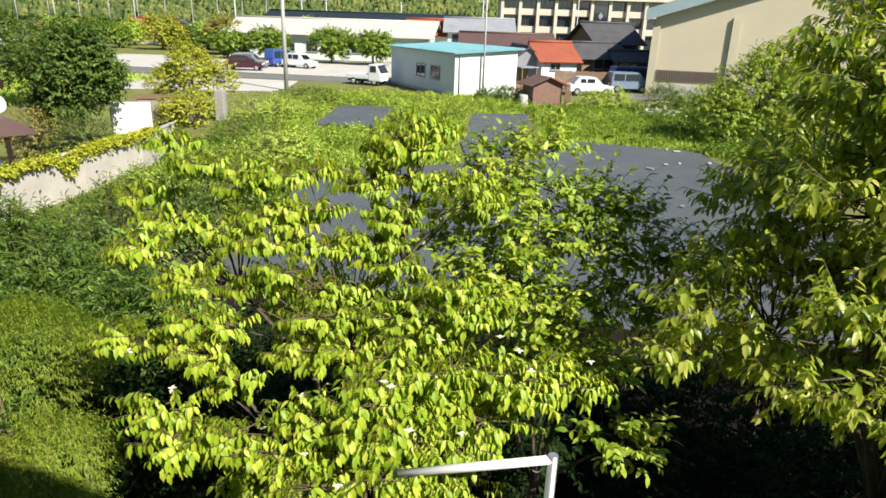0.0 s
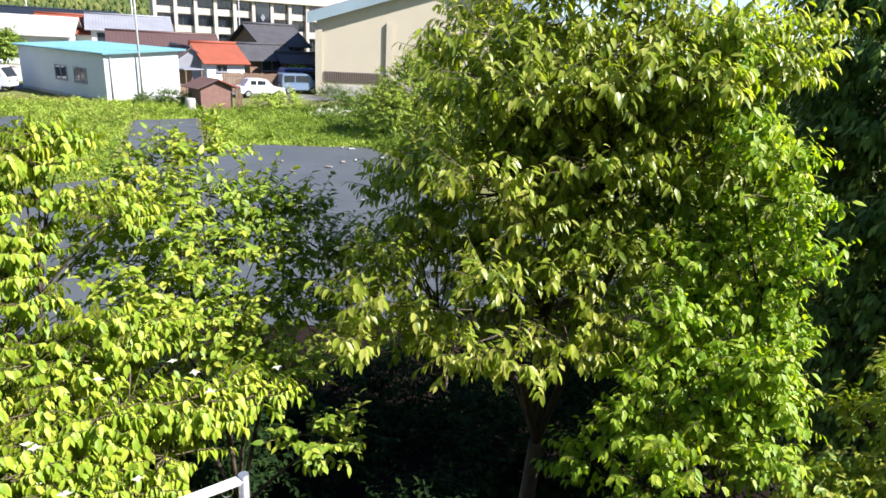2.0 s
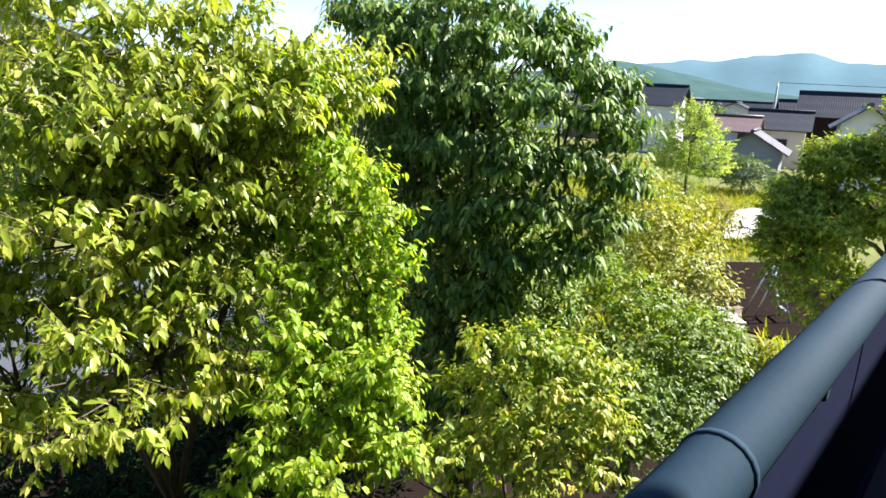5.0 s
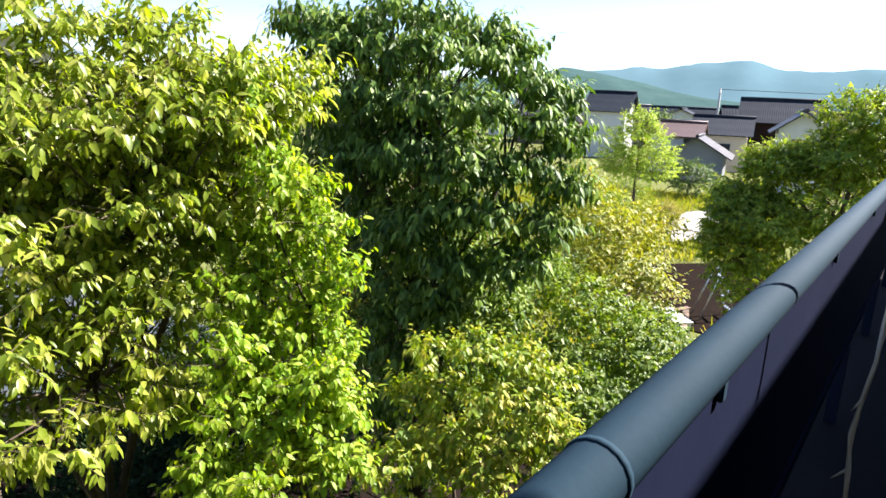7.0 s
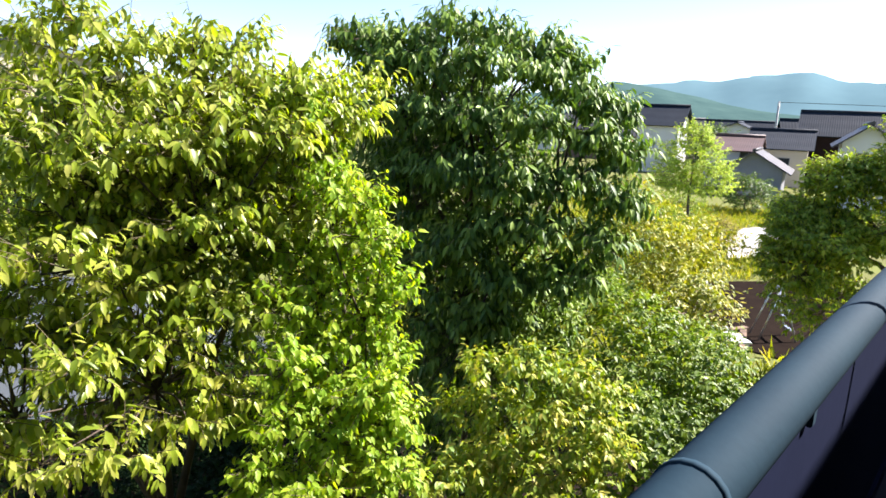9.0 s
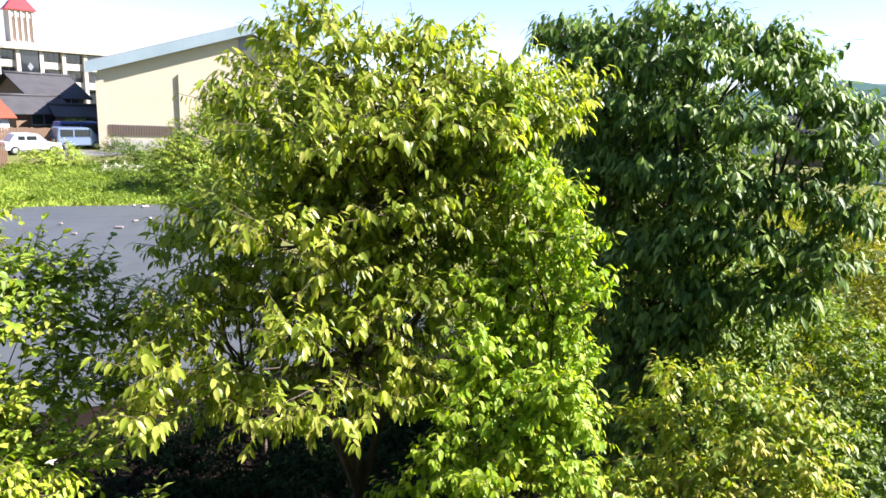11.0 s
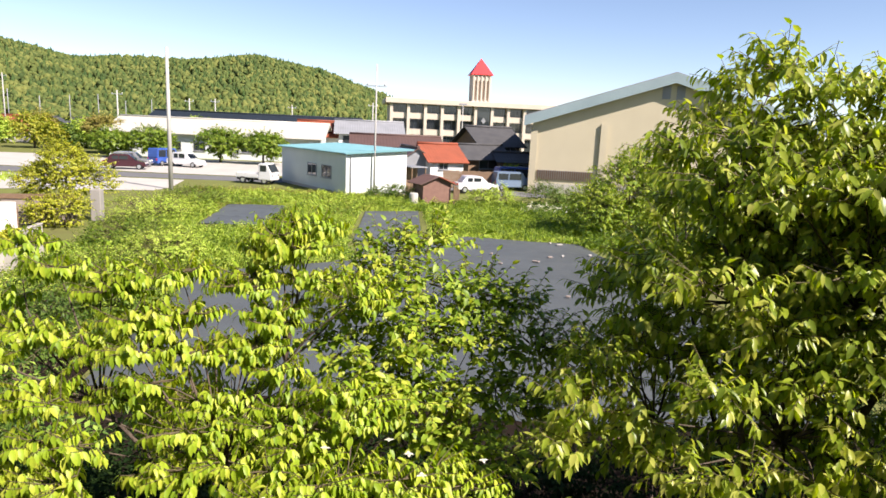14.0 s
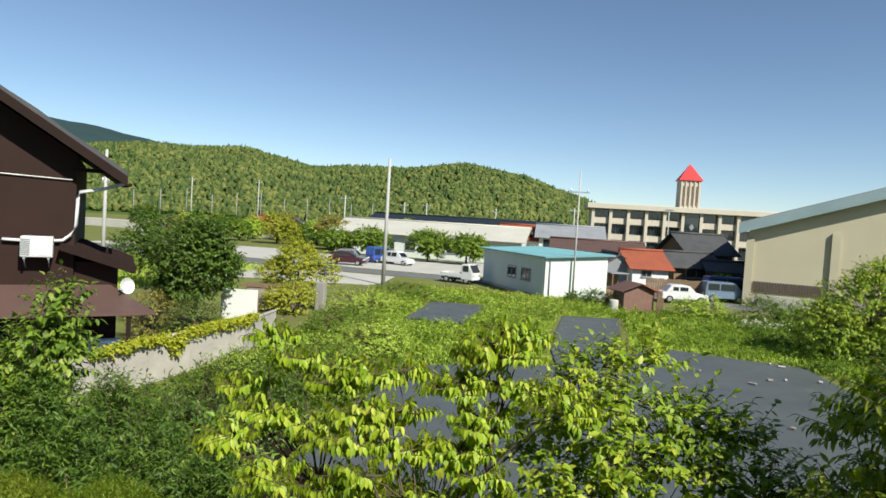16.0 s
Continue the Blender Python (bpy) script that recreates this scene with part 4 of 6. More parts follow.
for k in range(4):
    bm.faces.new((ca[k], cb[k], cb[(k + 1) % 4], ca[(k + 1) % 4]))
bmesh.ops.recalc_face_normals(bm, faces=bm.faces)
part("canopy_roof", bm, M["canopy"], bh, "sloping brown metal terrace canopy")
for cx in (1.5, -2.0, -5.0):
    part("post", box(cx - 0.06, cx + 0.06, -1.9, -1.78, 0, 2.1), M["browndark"], bh)
part("door", box(-2.8, -1.2, -0.05, 0.02, 0.1, 2.0), M["glass"], bh)


def by_house(x, y):
    c, s_ = math.cos(radians(37)), math.sin(radians(37))
    return -13.94 + c * x - s_ * y, 17.34 + s_ * x + c * y


ac = thing("air_conditioner", *by_house(-0.92, -0.33), 3.65, 37, "white outdoor air-conditioner unit on wall brackets", "air conditioner")
part("case", box(-0.4, 0.4, -0.2, 0.2, 0.0, 0.6, 0.02), M["white"], ac)
for k in range(9):
    part("grille_slat", box(-0.38, -0.16, -0.22, -0.205, 0.06 + k * 0.055, 0.085 + k * 0.055), M["metalgrey"], ac)
part("front_panel", box(-0.1, 0.38, -0.215, -0.202, 0.05, 0.55, 0.01), M["white"], ac)
for s in (-0.3, 0.3):
    part("bracket", box(s - 0.03, s + 0.03, -0.2, 0.32, -0.06, -0.002), M["metalgrey"], ac)
    part("bracket_strut", tube([(s, -0.18, -0.05), (s, 0.32, -0.35)], 0.015, 6), M["metalgrey"], ac)

dish = thing("satellite_dish", *by_house(1.25, -0.05), 2.35, 37, "round white satellite dish on a short arm", "satellite dish")
bm = bmesh.new()
bmesh.ops.create_uvsphere(bm, u_segments=18, v_segments=12, radius=0.36)
bmesh.ops.bisect_plane(bm, geom=bm.verts[:] + bm.edges[:] + bm.faces[:], plane_co=(0, 0, -0.26), plane_no=(0, 0, 1), clear_outer=True)
bmesh.ops.solidify(bm, geom=bm.faces[:], thickness=0.015)
bmesh.ops.transform(bm, matrix=Matrix.Translation((0.2, -0.55, 0.5)) @ Matrix.Rotation(radians(78), 4, 'X') @ Matrix.Rotation(radians(35), 4, 'Y') @ Matrix.Translation((0, 0, 0.29)), verts=bm.verts)
part("reflector", bm, M["white"], dish)
part("arm", tube([(-0.05, 0.15, 0.2), (-0.15, -0.2, 0.2), (0.1, -0.35, 0.45)], 0.035, 8), M["pipewhite"], dish)
part("feed", tube([(0.05, -0.85, 0.42), (0.05, -0.95, 0.46)], 0.04, 8), M["metalgrey"], dish)

tank = thing("heating_tank", *by_house(0.9, -1.2), 0, 37, "dark navy tank under the brown canopy", "tank")
part("tank_body", box(-0.5, 0.5, -0.3, 0.3, 0.12, 1.35, 0.06), M["navy"], tank)
for sx in (-0.4, 0.4):
    part("leg", box(sx - 0.04, sx + 0.04, -0.2, 0.2, 0, 0.12), M["metalgrey"], tank)
for x, y, h in [(-12.6, 18.6, 0.75), (-12.2, 19.6, 1.05), (-13.1, 19.2, 0.7)]:
    st = thing("garden_stone", x, y, 0, rng.uniform(0, 90), "rough upright garden stone", "stone", "garden stones")
    bm = bmesh.new()
    bmesh.ops.create_icosphere(bm, subdivisions=3, radius=0.5)
    for v in bm.verts:
        v.co *= 1 + 0.35 * noise.noise(v.co * 2.2 + Vector((x, y, h)))
        v.co = Vector((v.co.x * 0.8, v.co.y * 0.5, (v.co.z + 0.5) * h))
    part("boulder", bm, M["stone"], st)

# block wall with ivy
wall = thing("block_wall", -11.35, 15.5, 0, 0, "weathered grey cast-concrete wall with stained panels and coping", "wall", kind="structure")
def run_blocks(parent, a, b, hgt, rows, bl=0.79):
    a, b = Vector((*a, 0)), Vector((*b, 0))
    d = b - a
    n = int(d.length / bl)
    bl = d.length / n
    yaw = math.atan2(d.y, d.x)
    rh = (hgt - 0.06) / rows
    me = bpy.data.meshes.new("panel")
    bm = box(0.005, bl - 0.005, -0.06, 0.06, 0.005, rh - 0.005, 0.006)
    bm.to_mesh(me)
    bm.free()
    me.materials.append(M["cast"])
    o = parent.location
    for r in range(rows):
        for k in range(n):
            ob = new("panel", me)
            ob.parent = parent
            p = a + d * ((k + (0.5 if r % 2 else 0) * (0 if k == n - 1 else 1) * 0) / n)
            ob.matrix_basis = Matrix.Translation((p.x - o.x, p.y - o.y, r * rh)) @ Matrix.Rotation(yaw, 4, 'Z') @ Matrix.Translation((0, rng.uniform(-0.004, 0.004), 0))
    core = box(0, d.length, -0.045, 0.045, 0, hgt - 0.07)
    bmesh.ops.transform(core, matrix=Matrix.Translation((a.x - o.x, a.y - o.y, 0)) @ Matrix.Rotation(yaw, 4, 'Z'), verts=core.verts)
    part("mortar", core, M["concrete"], parent)
    cop = box(0, d.length, -0.09, 0.09, hgt - 0.06, hgt, 0.012)
    bmesh.ops.transform(cop, matrix=Matrix.Translation((a.x - o.x, a.y - o.y, 0)) @ Matrix.Rotation(yaw, 4, 'Z'), verts=cop.verts)
    part("coping", cop, M["cast"], parent)
run_blocks(wall, (-12.2, 10.0), (-10.95, 22.5), 1.36, 1, 3.1)
run_blocks(wall, (-10.95, 22.5), (-11.15, 25.7), 1.25, 1, 3.1)


def scatter_leaves(name, label, P, H, leaf, per, twig, L, W, droop, category="shrub", fine=False, spread=0.6, kind="stuff", lift=0.2):
    (V, F), (A, B) = foliage(P, H, per, twig, L, W, droop, spread, lift, 0.25, fine)
    return tagged(raw(name, V, F, M[leaf]), label, category, kind=kind)


n = 1900
s = rng.random(n) ** 0.8
hang_ = np.abs(rng.normal(0, 0.12, n)) + 0.55 * (np.abs(s - 0.42) < 0.05) * rng.random(n)
P = np.stack([-11.70 + s * 0.78 + rng.normal(0, 0.07, n), 15.2 + s * 8.0, 1.41 - hang_*0.9 + rng.normal(0, 0.05, n)], 1)
P[:, 0] += 0.1
scatter_leaves("ivy", "yellow-green ivy creeping along the block wall's top", P, np.tile([0.7, -0.4, 0.4], (n, 1)) + rng.normal(0, 0.3, (n, 3)), "gold", 4, 0.1, 0.085, 0.07, 0.5, "ivy")

# white panel, rubble, far garden behind the wall
pn = thing("panel_board", -13.68, 27.5, 0, 14, "sunlit white board standing in the garden", "board")
part("board", box(-0.8, 0.8, -0.03, 0.03, 0.15, 1.75, 0.01), M["white"], pn)
for sx in (-0.8, 0.8):
    part("leg", box(sx - 0.04, sx + 0.04, 0.03, 0.1, 0, 1.5), M["timber"], pn)
rp = thing("wood_pile", -14.4, 33.2, 0, 8, "stack of weathered planks on stones by the yellow tree", "wood pile")
part("base", box(-1.6, 1.6, -0.4, 0.4, 0, 1.25, 0.05), M["stone"], rp)
for k in range(9):
    part("plank", box(-1.9 + rng.uniform(-.2, .2), 1.7 + rng.uniform(-.2, .2), -0.45 + 0.09 * k, -0.38 + 0.09 * k, 1.26 + 0.05 * (k % 3), 1.31 + 0.05 * (k % 3)), M["timber"], rp)
pg = thing("garden_gatepost", -12.4, 34.6, 0, 0, "grey stone gatepost at the wall's end", "post")
part("shaft", box(-0.25, 0.25, -0.25, 0.25, 0, 1.6, 0.03), M["block"], pg)

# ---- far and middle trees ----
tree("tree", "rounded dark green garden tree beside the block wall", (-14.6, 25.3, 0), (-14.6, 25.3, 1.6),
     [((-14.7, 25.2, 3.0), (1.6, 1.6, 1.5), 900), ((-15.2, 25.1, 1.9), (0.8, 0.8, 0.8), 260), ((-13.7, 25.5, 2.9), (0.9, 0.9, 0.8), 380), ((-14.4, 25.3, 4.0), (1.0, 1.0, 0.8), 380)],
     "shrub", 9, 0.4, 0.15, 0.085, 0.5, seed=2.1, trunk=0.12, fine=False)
tree("tree", "bright golden-green garden tree", (-14.3, 35.6, 0), (-14.3, 35.6, 1.3),
     [((-14.4, 35.5, 2.4), (1.5, 1.4, 1.0), 420), ((-13.2, 35.8, 2.0), (1.1, 1.1, 0.9), 220), ((-15.4, 35.4, 1.9), (1.0, 1.0, 0.8), 200), ((-14.3, 35.6, 3.2), (0.8, 0.8, 0.6), 140)],
     "gold", 9, 0.4, 0.14, 0.08, 0.5, seed=3.7, trunk=0.09, fine=False)
tree("bush", "golden creeper tumbling over the wall's end", (-12.9, 32.6, 0), (-12.9, 32.6, 0.5),
     [((-12.9, 32.4, 0.9), (0.9, 0.9, 0.8), 260), ((-13.9, 32.2, 0.8), (0.8, 0.6, 0.7), 180)], "gold", 8, 0.3, 0.12, 0.07, 0.6, seed=5.0, trunk=0.03, fine=False, category="shrub")
tree("bush", "reddish-brown bush by the brown house", (-15.0, 23.0, 0), (-15.0, 23.0, 0.5), [((-15.0, 23.0, 1.1), (0.9, 0.9, 0.8), 260)], "weed_dry", 8, 0.3, 0.1, 0.05, 0.4, seed=5.5, trunk=0.04, fine=False, category="shrub")
tree("bush", "low dark green bush beside the ivy wall", (-13.3, 23.0, 0), (-13.3, 23.0, 0.4), [((-13.3, 23.0, 0.9), (1.1, 1.0, 0.8), 320)], "shrub", 8, 0.3, 0.1, 0.05, 0.4, seed=6.5, trunk=0.04, fine=False, category="shrub")
tree("tree", "spreading green tree behind the brown house", (-23.5, 37.5, 0), (-23.5, 37.5, 2.0),
     [((-23.6, 37.5, 3.0), (2.0, 2.0, 1.6), 420), ((-25.5, 37.0, 2.6), (1.6, 1.6, 1.2), 240)], "shrub", 8, 0.6, 0.22, 0.12, 0.5, seed=7.2, trunk=0.12, fine=False)
for i, (x, y, r, h) in enumerate([(-24.5, 86, 2.6, 3.6), (-29.5, 87, 2.2, 3.2), (-15.8, 84, 2.5, 3.9), (-10.5, 83, 2.2, 3.6), (-33.5, 96, 2.4, 4.6)]):
    tree("tree", "clipped round green tree before the workshop" if i < 4 else "orange-tinged tree by the workshop", (x, y, 0), (x, y, 1.5),
         [((x, y, h - r * 0.45), (r, r, r * 0.55), 420), ((x + 0.9, y, h - r * 0.7), (r * .7, r * .7, r * .45), 200)], "fresh" if i < 4 else "weed_dry", 8, 0.7, 0.34, 0.2, 0.4, seed=8.0 + i, trunk=0.14, fine=False, group="workshop trees")
tree("tree", "leafy fruit tree at the field's far corner", (15.0, 32.5, 0), (15.0, 32.5, 1.2),
     [((14.7, 32.5, 2.7), (1.75, 1.7, 1.4), 520), ((16.8, 32.6, 2.6), (1.9, 1.8, 1.4), 460), ((13.1, 32.4, 1.6), (1.3, 1.3, 1.2), 400), ((15.3, 32.6, 4.0), (1.1, 1.1, 0.85), 280), ((18.5, 32.3, 1.8), (1.9, 1.7, 1.4), 400), ((15.3, 32.2, 0.9), (2.0, 1.6, 0.9), 380)],
     "open", 9, 0.42, 0.17, 0.08, 0.5, seed=9.3, trunk=0.14, fine=False)
for x, y, r, lf in [(13.6, 43.5, 1.3, "shrub"), (15.2, 43.0, 1.0, "deep"), (11.0, 45.5, 0.9, "weed"), (9.4, 45.0, 0.8, "weed"), (3.6, 47.6, 0.8, "shrub"), (2.2, 48.0, 0.6, "shrub"), (5.0, 46.5, 0.7, "deep"), (18, 44, 1.4, "weed"), (19.5, 40, 1.6, "shrub"), (20.6, 62, 1.2, "weed"), (17.5, 68.5, 1.3, "weed")]:
    tree("bush", "rounded leafy bush at the field's edge", (x, y, 0), (x, y, r * 0.5), [((x, y, r * 0.75), (r, r, r * 0.75), int(230 * r))], lf, 8, 0.35, 0.16, 0.06, 0.3, seed=x, trunk=0.04, fine=False, category="shrub", group="field-edge bushes")
fl = np.stack([rng.normal(13.0, 0.8, 150), rng.normal(42.0, 0.35, 150), rng.uniform(0.2, 0.55, 150)], 1)
scatter_leaves("white_flowers", "clump of small white garden flowers", fl, rng.normal(0, 1, (150, 3)), "bract", 4, 0.1, 0.16, 0.12, 0.1, "flowers")

for i in range(22):
    x = -74 + i * 2.6 + rng.uniform(-1, 1)
    y, h = 104 + rng.uniform(-7, 9) - x * 0.12, rng.uniform(2.6, 5.4)
    q = h * rng.uniform(0.38, 0.55)
    tree("tree", "roadside tree before the wooded hill", (x, y, 0), (x, y, h * 0.4), [((x, y, h * 0.62), (q, q, h * 0.38), 300), ((x + q * 0.5, y, h * 0.45), (q * 0.8, q * 0.8, h * 0.3), 140)],
         ("shrub", "weed", "fresh", "weed_dry", "shrub", "olive")[i % 6], 8, 0.8, 0.4, 0.22, 0.4, seed=70.0 + i, trunk=0.14, fine=False, group="roadside trees", twigs=False)

# ---- right-hand garden ----
sheet("soil_bed", [(16.6, 0.2), (17.4, 3.2), (23.0, 3.4), (25.2, 0.6), (24.5, -1.6), (18, -1.4)], 0.035, M["soil"], "bare dark brown garden soil", category="soil")
sheet("pavement", [(28.0, 2.6), (31, 3.4), (37, 3.0), (40, 1.0), (30, 0.6)], 0.035, M["concrete"], "pale gravel path among plants", category="path")
crate = thing("wooden_crate", 20.6, 2.7, 0.03, 12, "pale new timber crate on the soil", "crate")
for k in range(3):
    for yy in (-0.25, 0.25):
        part("slat", box(-0.42, 0.42, yy - 0.015, yy + 0.015, 0.04 + k * 0.13, 0.14 + k * 0.13), M["crate"], crate)
    for xx in (-0.42, 0.42):
        part("slat", box(xx - 0.015, xx + 0.015, -0.235, 0.235, 0.04 + k * 0.13, 0.14 + k * 0.13), M["crate"], crate)
part("bottom", box(-0.405, 0.405, -0.235, 0.235, 0.0, 0.03), M["crate"], crate)
part("heap", box(-0.38, 0.38, -0.21, 0.21, 0.03, 0.33, 0.05), M["crate"], crate)
for k, (x, y, a, L_) in enumerate([(17.6, 2.0, 20, 2.2), (17.9, 1.6, -35, 1.6), (18.4, 2.4, 60, 1.4), (17.2, 1.1, 5, 1.8)]):
    pl = thing("plank", x, y, 0.04 + 0.035 * k, a, "loose weathered plank lying on the soil", "plank", "loose planks")
    part("board", box(-L_ / 2, L_ / 2, -0.08, 0.08, 0, 0.03, 0.004), M["timber"], pl)
bench = thing("bench", 16.5, 1.35, 0.0, 35, "low white-painted garden bench", "bench")
for k in range(3):
    part("seat_slat", box(-0.6, 0.6, -0.2 + k * 0.15, -0.07 + k * 0.15, 0.4, 0.44), M["white"], bench)
for sx in (-0.5, 0.5):
    for sy in (-0.15, 0.15):
        part("leg", box(sx - 0.03, sx + 0.03, sy - 0.03, sy + 0.03, 0, 0.4), M["white"], bench)
lad = thing("stepladder", 18.2, 0.5, 0.035, 25, "open aluminium stepladder on the soil", "ladder")
for s in (-0.22, 0.22):
    part("rail", tube([(s * 1.3, -0.45, 0), (s, 0, 1.35)], 0.025, 6), M["steel"], lad)
    part("rear_leg", tube([(s * 1.3, 0.45, 0), (s, 0.03, 1.35)], 0.022, 6), M["steel"], lad)
for k in range(4):
    f = (k + 1) / 5
    part("rung", box(-0.22 - 0.066 * (1 - f), 0.22 + 0.066 * (1 - f), -0.45 * (1 - f) - 0.04, -0.45 * (1 - f) + 0.04, 1.35 * f - 0.012, 1.35 * f + 0.012), M["steel"], lad)
part("top_step", box(-0.24, 0.24, -0.08, 0.1, 1.35, 1.39, 0.005), M["steel"], lad)

tree("tree", "slender young yellow-green tree by the garden path", (32.9, 5.1, 0), (32.9, 5.2, 2.3),
     [((32.9, 5.2, 3.4), (1.5, 1.5, 1.5), 420), ((33.2, 4.4, 2.7), (1.1, 1.1, 0.8), 200), ((32.8, 5.9, 2.8), (1.1, 1.0, 0.8), 200), ((32.9, 5.2, 4.6), (0.7, 0.7, 0.7), 120)],
     "weed", 8, 0.4, 0.15, 0.08, 0.4, seed=11.3, trunk=0.07, fine=False)
tree("tree", "dark spreading garden tree in layered leafy tiers", (15.2, -1.6, 0), (15.2, -1.5, 2.4),
     [((15.2, -0.35, 4.35), (0.7, 0.6, 0.35), 380), ((15.1, 0.2, 3.5), (0.8, 0.6, 0.4), 440), ((15.2, -1.4, 4.5), (1.0, 0.8, 0.45), 560), ((15.3, -1.9, 5.3), (1.0, 0.9, 0.5), 480), ((15.0, -0.3, 3.2), (1.3, 1.0, 0.5), 620), ((15.2, 0.2, 2.6), (1.3, 0.8, 0.5), 520), ((15.3, -1.6, 3.6), (1.5, 1.3, 0.6), 620), ((15.2, -3.0, 4.6), (1.5, 1.2, 0.8), 480), ((15.1, -0.6, 1.8), (1.4, 1.1, 0.6), 460)],
     "open", 9, 0.24, 0.11, 0.05, 0.5, seed=12.1, trunk=0.15, fine=False)
tree("bush", "wild shrubs along the garden's edge", (24.0, 5.2, 0), (24.0, 5.2, 0.6), [((24, 5.2, 1.0), (2.5, 1.4, 0.9), 420), ((28, 5.6, 0.9), (2.4, 1.3, 0.8), 360), ((20, 5.2, 1.2), (2.4, 1.3, 1.0), 380), ((36, 6.5, 0.8), (3, 2, 0.8), 300)], "fresh", 9, 0.35, 0.14, 0.05, 0.3, seed=15.3, trunk=0.05, fine=False, category="shrub")
tree("bush", "pale dry flowering grasses beside the path", (30, 3.6, 0), (30, 3.6, 0.4), [((30, 3.4, 0.6), (1.2, 0.8, 0.6), 260)], "weed_dry", 8, 0.35, 0.16, 0.03, -0.3, seed=16.3, trunk=0.03, fine=False, category="shrub")
tree("bush", "dark clipped bush beside the far house", (44, 3.6, 0), (44, 3.6, 0.6), [((44, 3.6, 1.2), (1.6, 1.4, 1.1), 420)], "shrub", 8, 0.35, 0.18, 0.07, 0.3, seed=17.3, trunk=0.05, fine=False, category="shrub")

# houses to the right
gable_house("house", "small outbuilding with a dark tiled gable roof", 55.2, 4.3, 4.2, 6, 2.1, 3.35, -90, "metalgrey", "tile", 0.6, "y", [], 20, 5)
gable_house("house", "white two-storey house with a brown tiled roof", 60.0, 6.6, 3.8, 6, 3.3, 4.3, -90, "white", "canopy", 0.5, "x", [(0.8, 2.2, 2.2, 3.2, -0.01)], 26, 5)
gable_house("house", "house with a low blue-black tiled roof", 66.0, 3.2, 4.6, 6, 3.5, 4.9, -90, "creamlow", "tileblue", 0.5, "x", [(-1, 1, 1.5, 2.6, -0.01)], 34, 5)
gable_house("house", "large house with a broad blue-black tiled roof", 70.0, -1.7, 6.4, 6, 4.9, 6.75, -90, "browndark", "tileblue", 0.6, "x", [], 40, 6)
gable_house("house", "gabled house with dark tiled roof and white end", 51.0, -2.7, 3.0, 8, 4.5, 5.6, -90, "white", "tile", 0.6, "y", [(-0.7, 0.7, 2.9, 3.8, -0.01)], 24, 5)
gable_house("house", "house with a steep dark tiled roof", 72.0, 15.2, 4.2, 6, 5.2, 7.0, -90, "white", "tileblue", 0.5, "x", [], 28, 6)
for k, (hx, hy, hw) in enumerate([(96, 10, 9), (104, 21, 10), (98, 0, 8), (112, -8, 11), (118, 12, 10), (90, 27, 9), (104, 36, 11)]):
    gable_house("house", "distant village house with a grey tiled roof", hx, hy, hw, 7, 3.6, 5.6 + 0.3 * (k % 3), -90 + 6 * (k % 3), ("white", "creamlow", "timber")[k % 3], ("tileblue", "tile")[k % 2], 0.6, "x" if k % 3 else "y", [(-1.2, 1.2, 1.6, 2.8, -0.01)], 24, 5)
for k, (hx, hy, r) in enumerate([(84, 11, 2.2), (86, -6, 2.0), (92, 18, 2.5), (110, 28, 3.0), (125, 0, 3.0)]):
    tree("tree", "rounded dark tree among the far houses", (hx, hy, 0), (hx, hy, 1.5), [((hx, hy, 2.6), (r, r, r * 0.9), 420)], "shrub", 7, 0.8, 0.4, 0.2, 0.3, seed=60.0 + k, trunk=0.15, fine=False, group="village trees", twigs=False)
pole(89.8, 5.0, 8.3, 0.18, "distant utility pole with crossarms", [(7.8, 1.8)], group="distant utility poles")
bmw = tube([(89.8, 5.0, 8.2), (89.6, -6, 8.0), (89, -20, 8.6)], 0.03, 5)
tagged(part("power_line", bmw, M["rubber"]), "thin black overhead power line", "cable")

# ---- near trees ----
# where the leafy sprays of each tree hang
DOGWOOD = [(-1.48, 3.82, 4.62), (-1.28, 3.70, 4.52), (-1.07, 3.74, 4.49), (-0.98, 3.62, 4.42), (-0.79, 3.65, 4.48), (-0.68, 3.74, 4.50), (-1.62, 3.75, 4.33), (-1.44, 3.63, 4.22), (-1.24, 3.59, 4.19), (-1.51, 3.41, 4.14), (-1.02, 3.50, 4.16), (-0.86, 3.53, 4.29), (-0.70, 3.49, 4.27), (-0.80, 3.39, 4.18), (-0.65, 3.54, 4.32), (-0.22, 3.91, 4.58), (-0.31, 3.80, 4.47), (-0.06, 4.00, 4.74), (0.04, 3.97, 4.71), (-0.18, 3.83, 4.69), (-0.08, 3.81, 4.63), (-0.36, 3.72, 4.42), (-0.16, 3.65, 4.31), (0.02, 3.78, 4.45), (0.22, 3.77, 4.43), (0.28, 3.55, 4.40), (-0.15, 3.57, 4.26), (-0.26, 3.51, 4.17)]
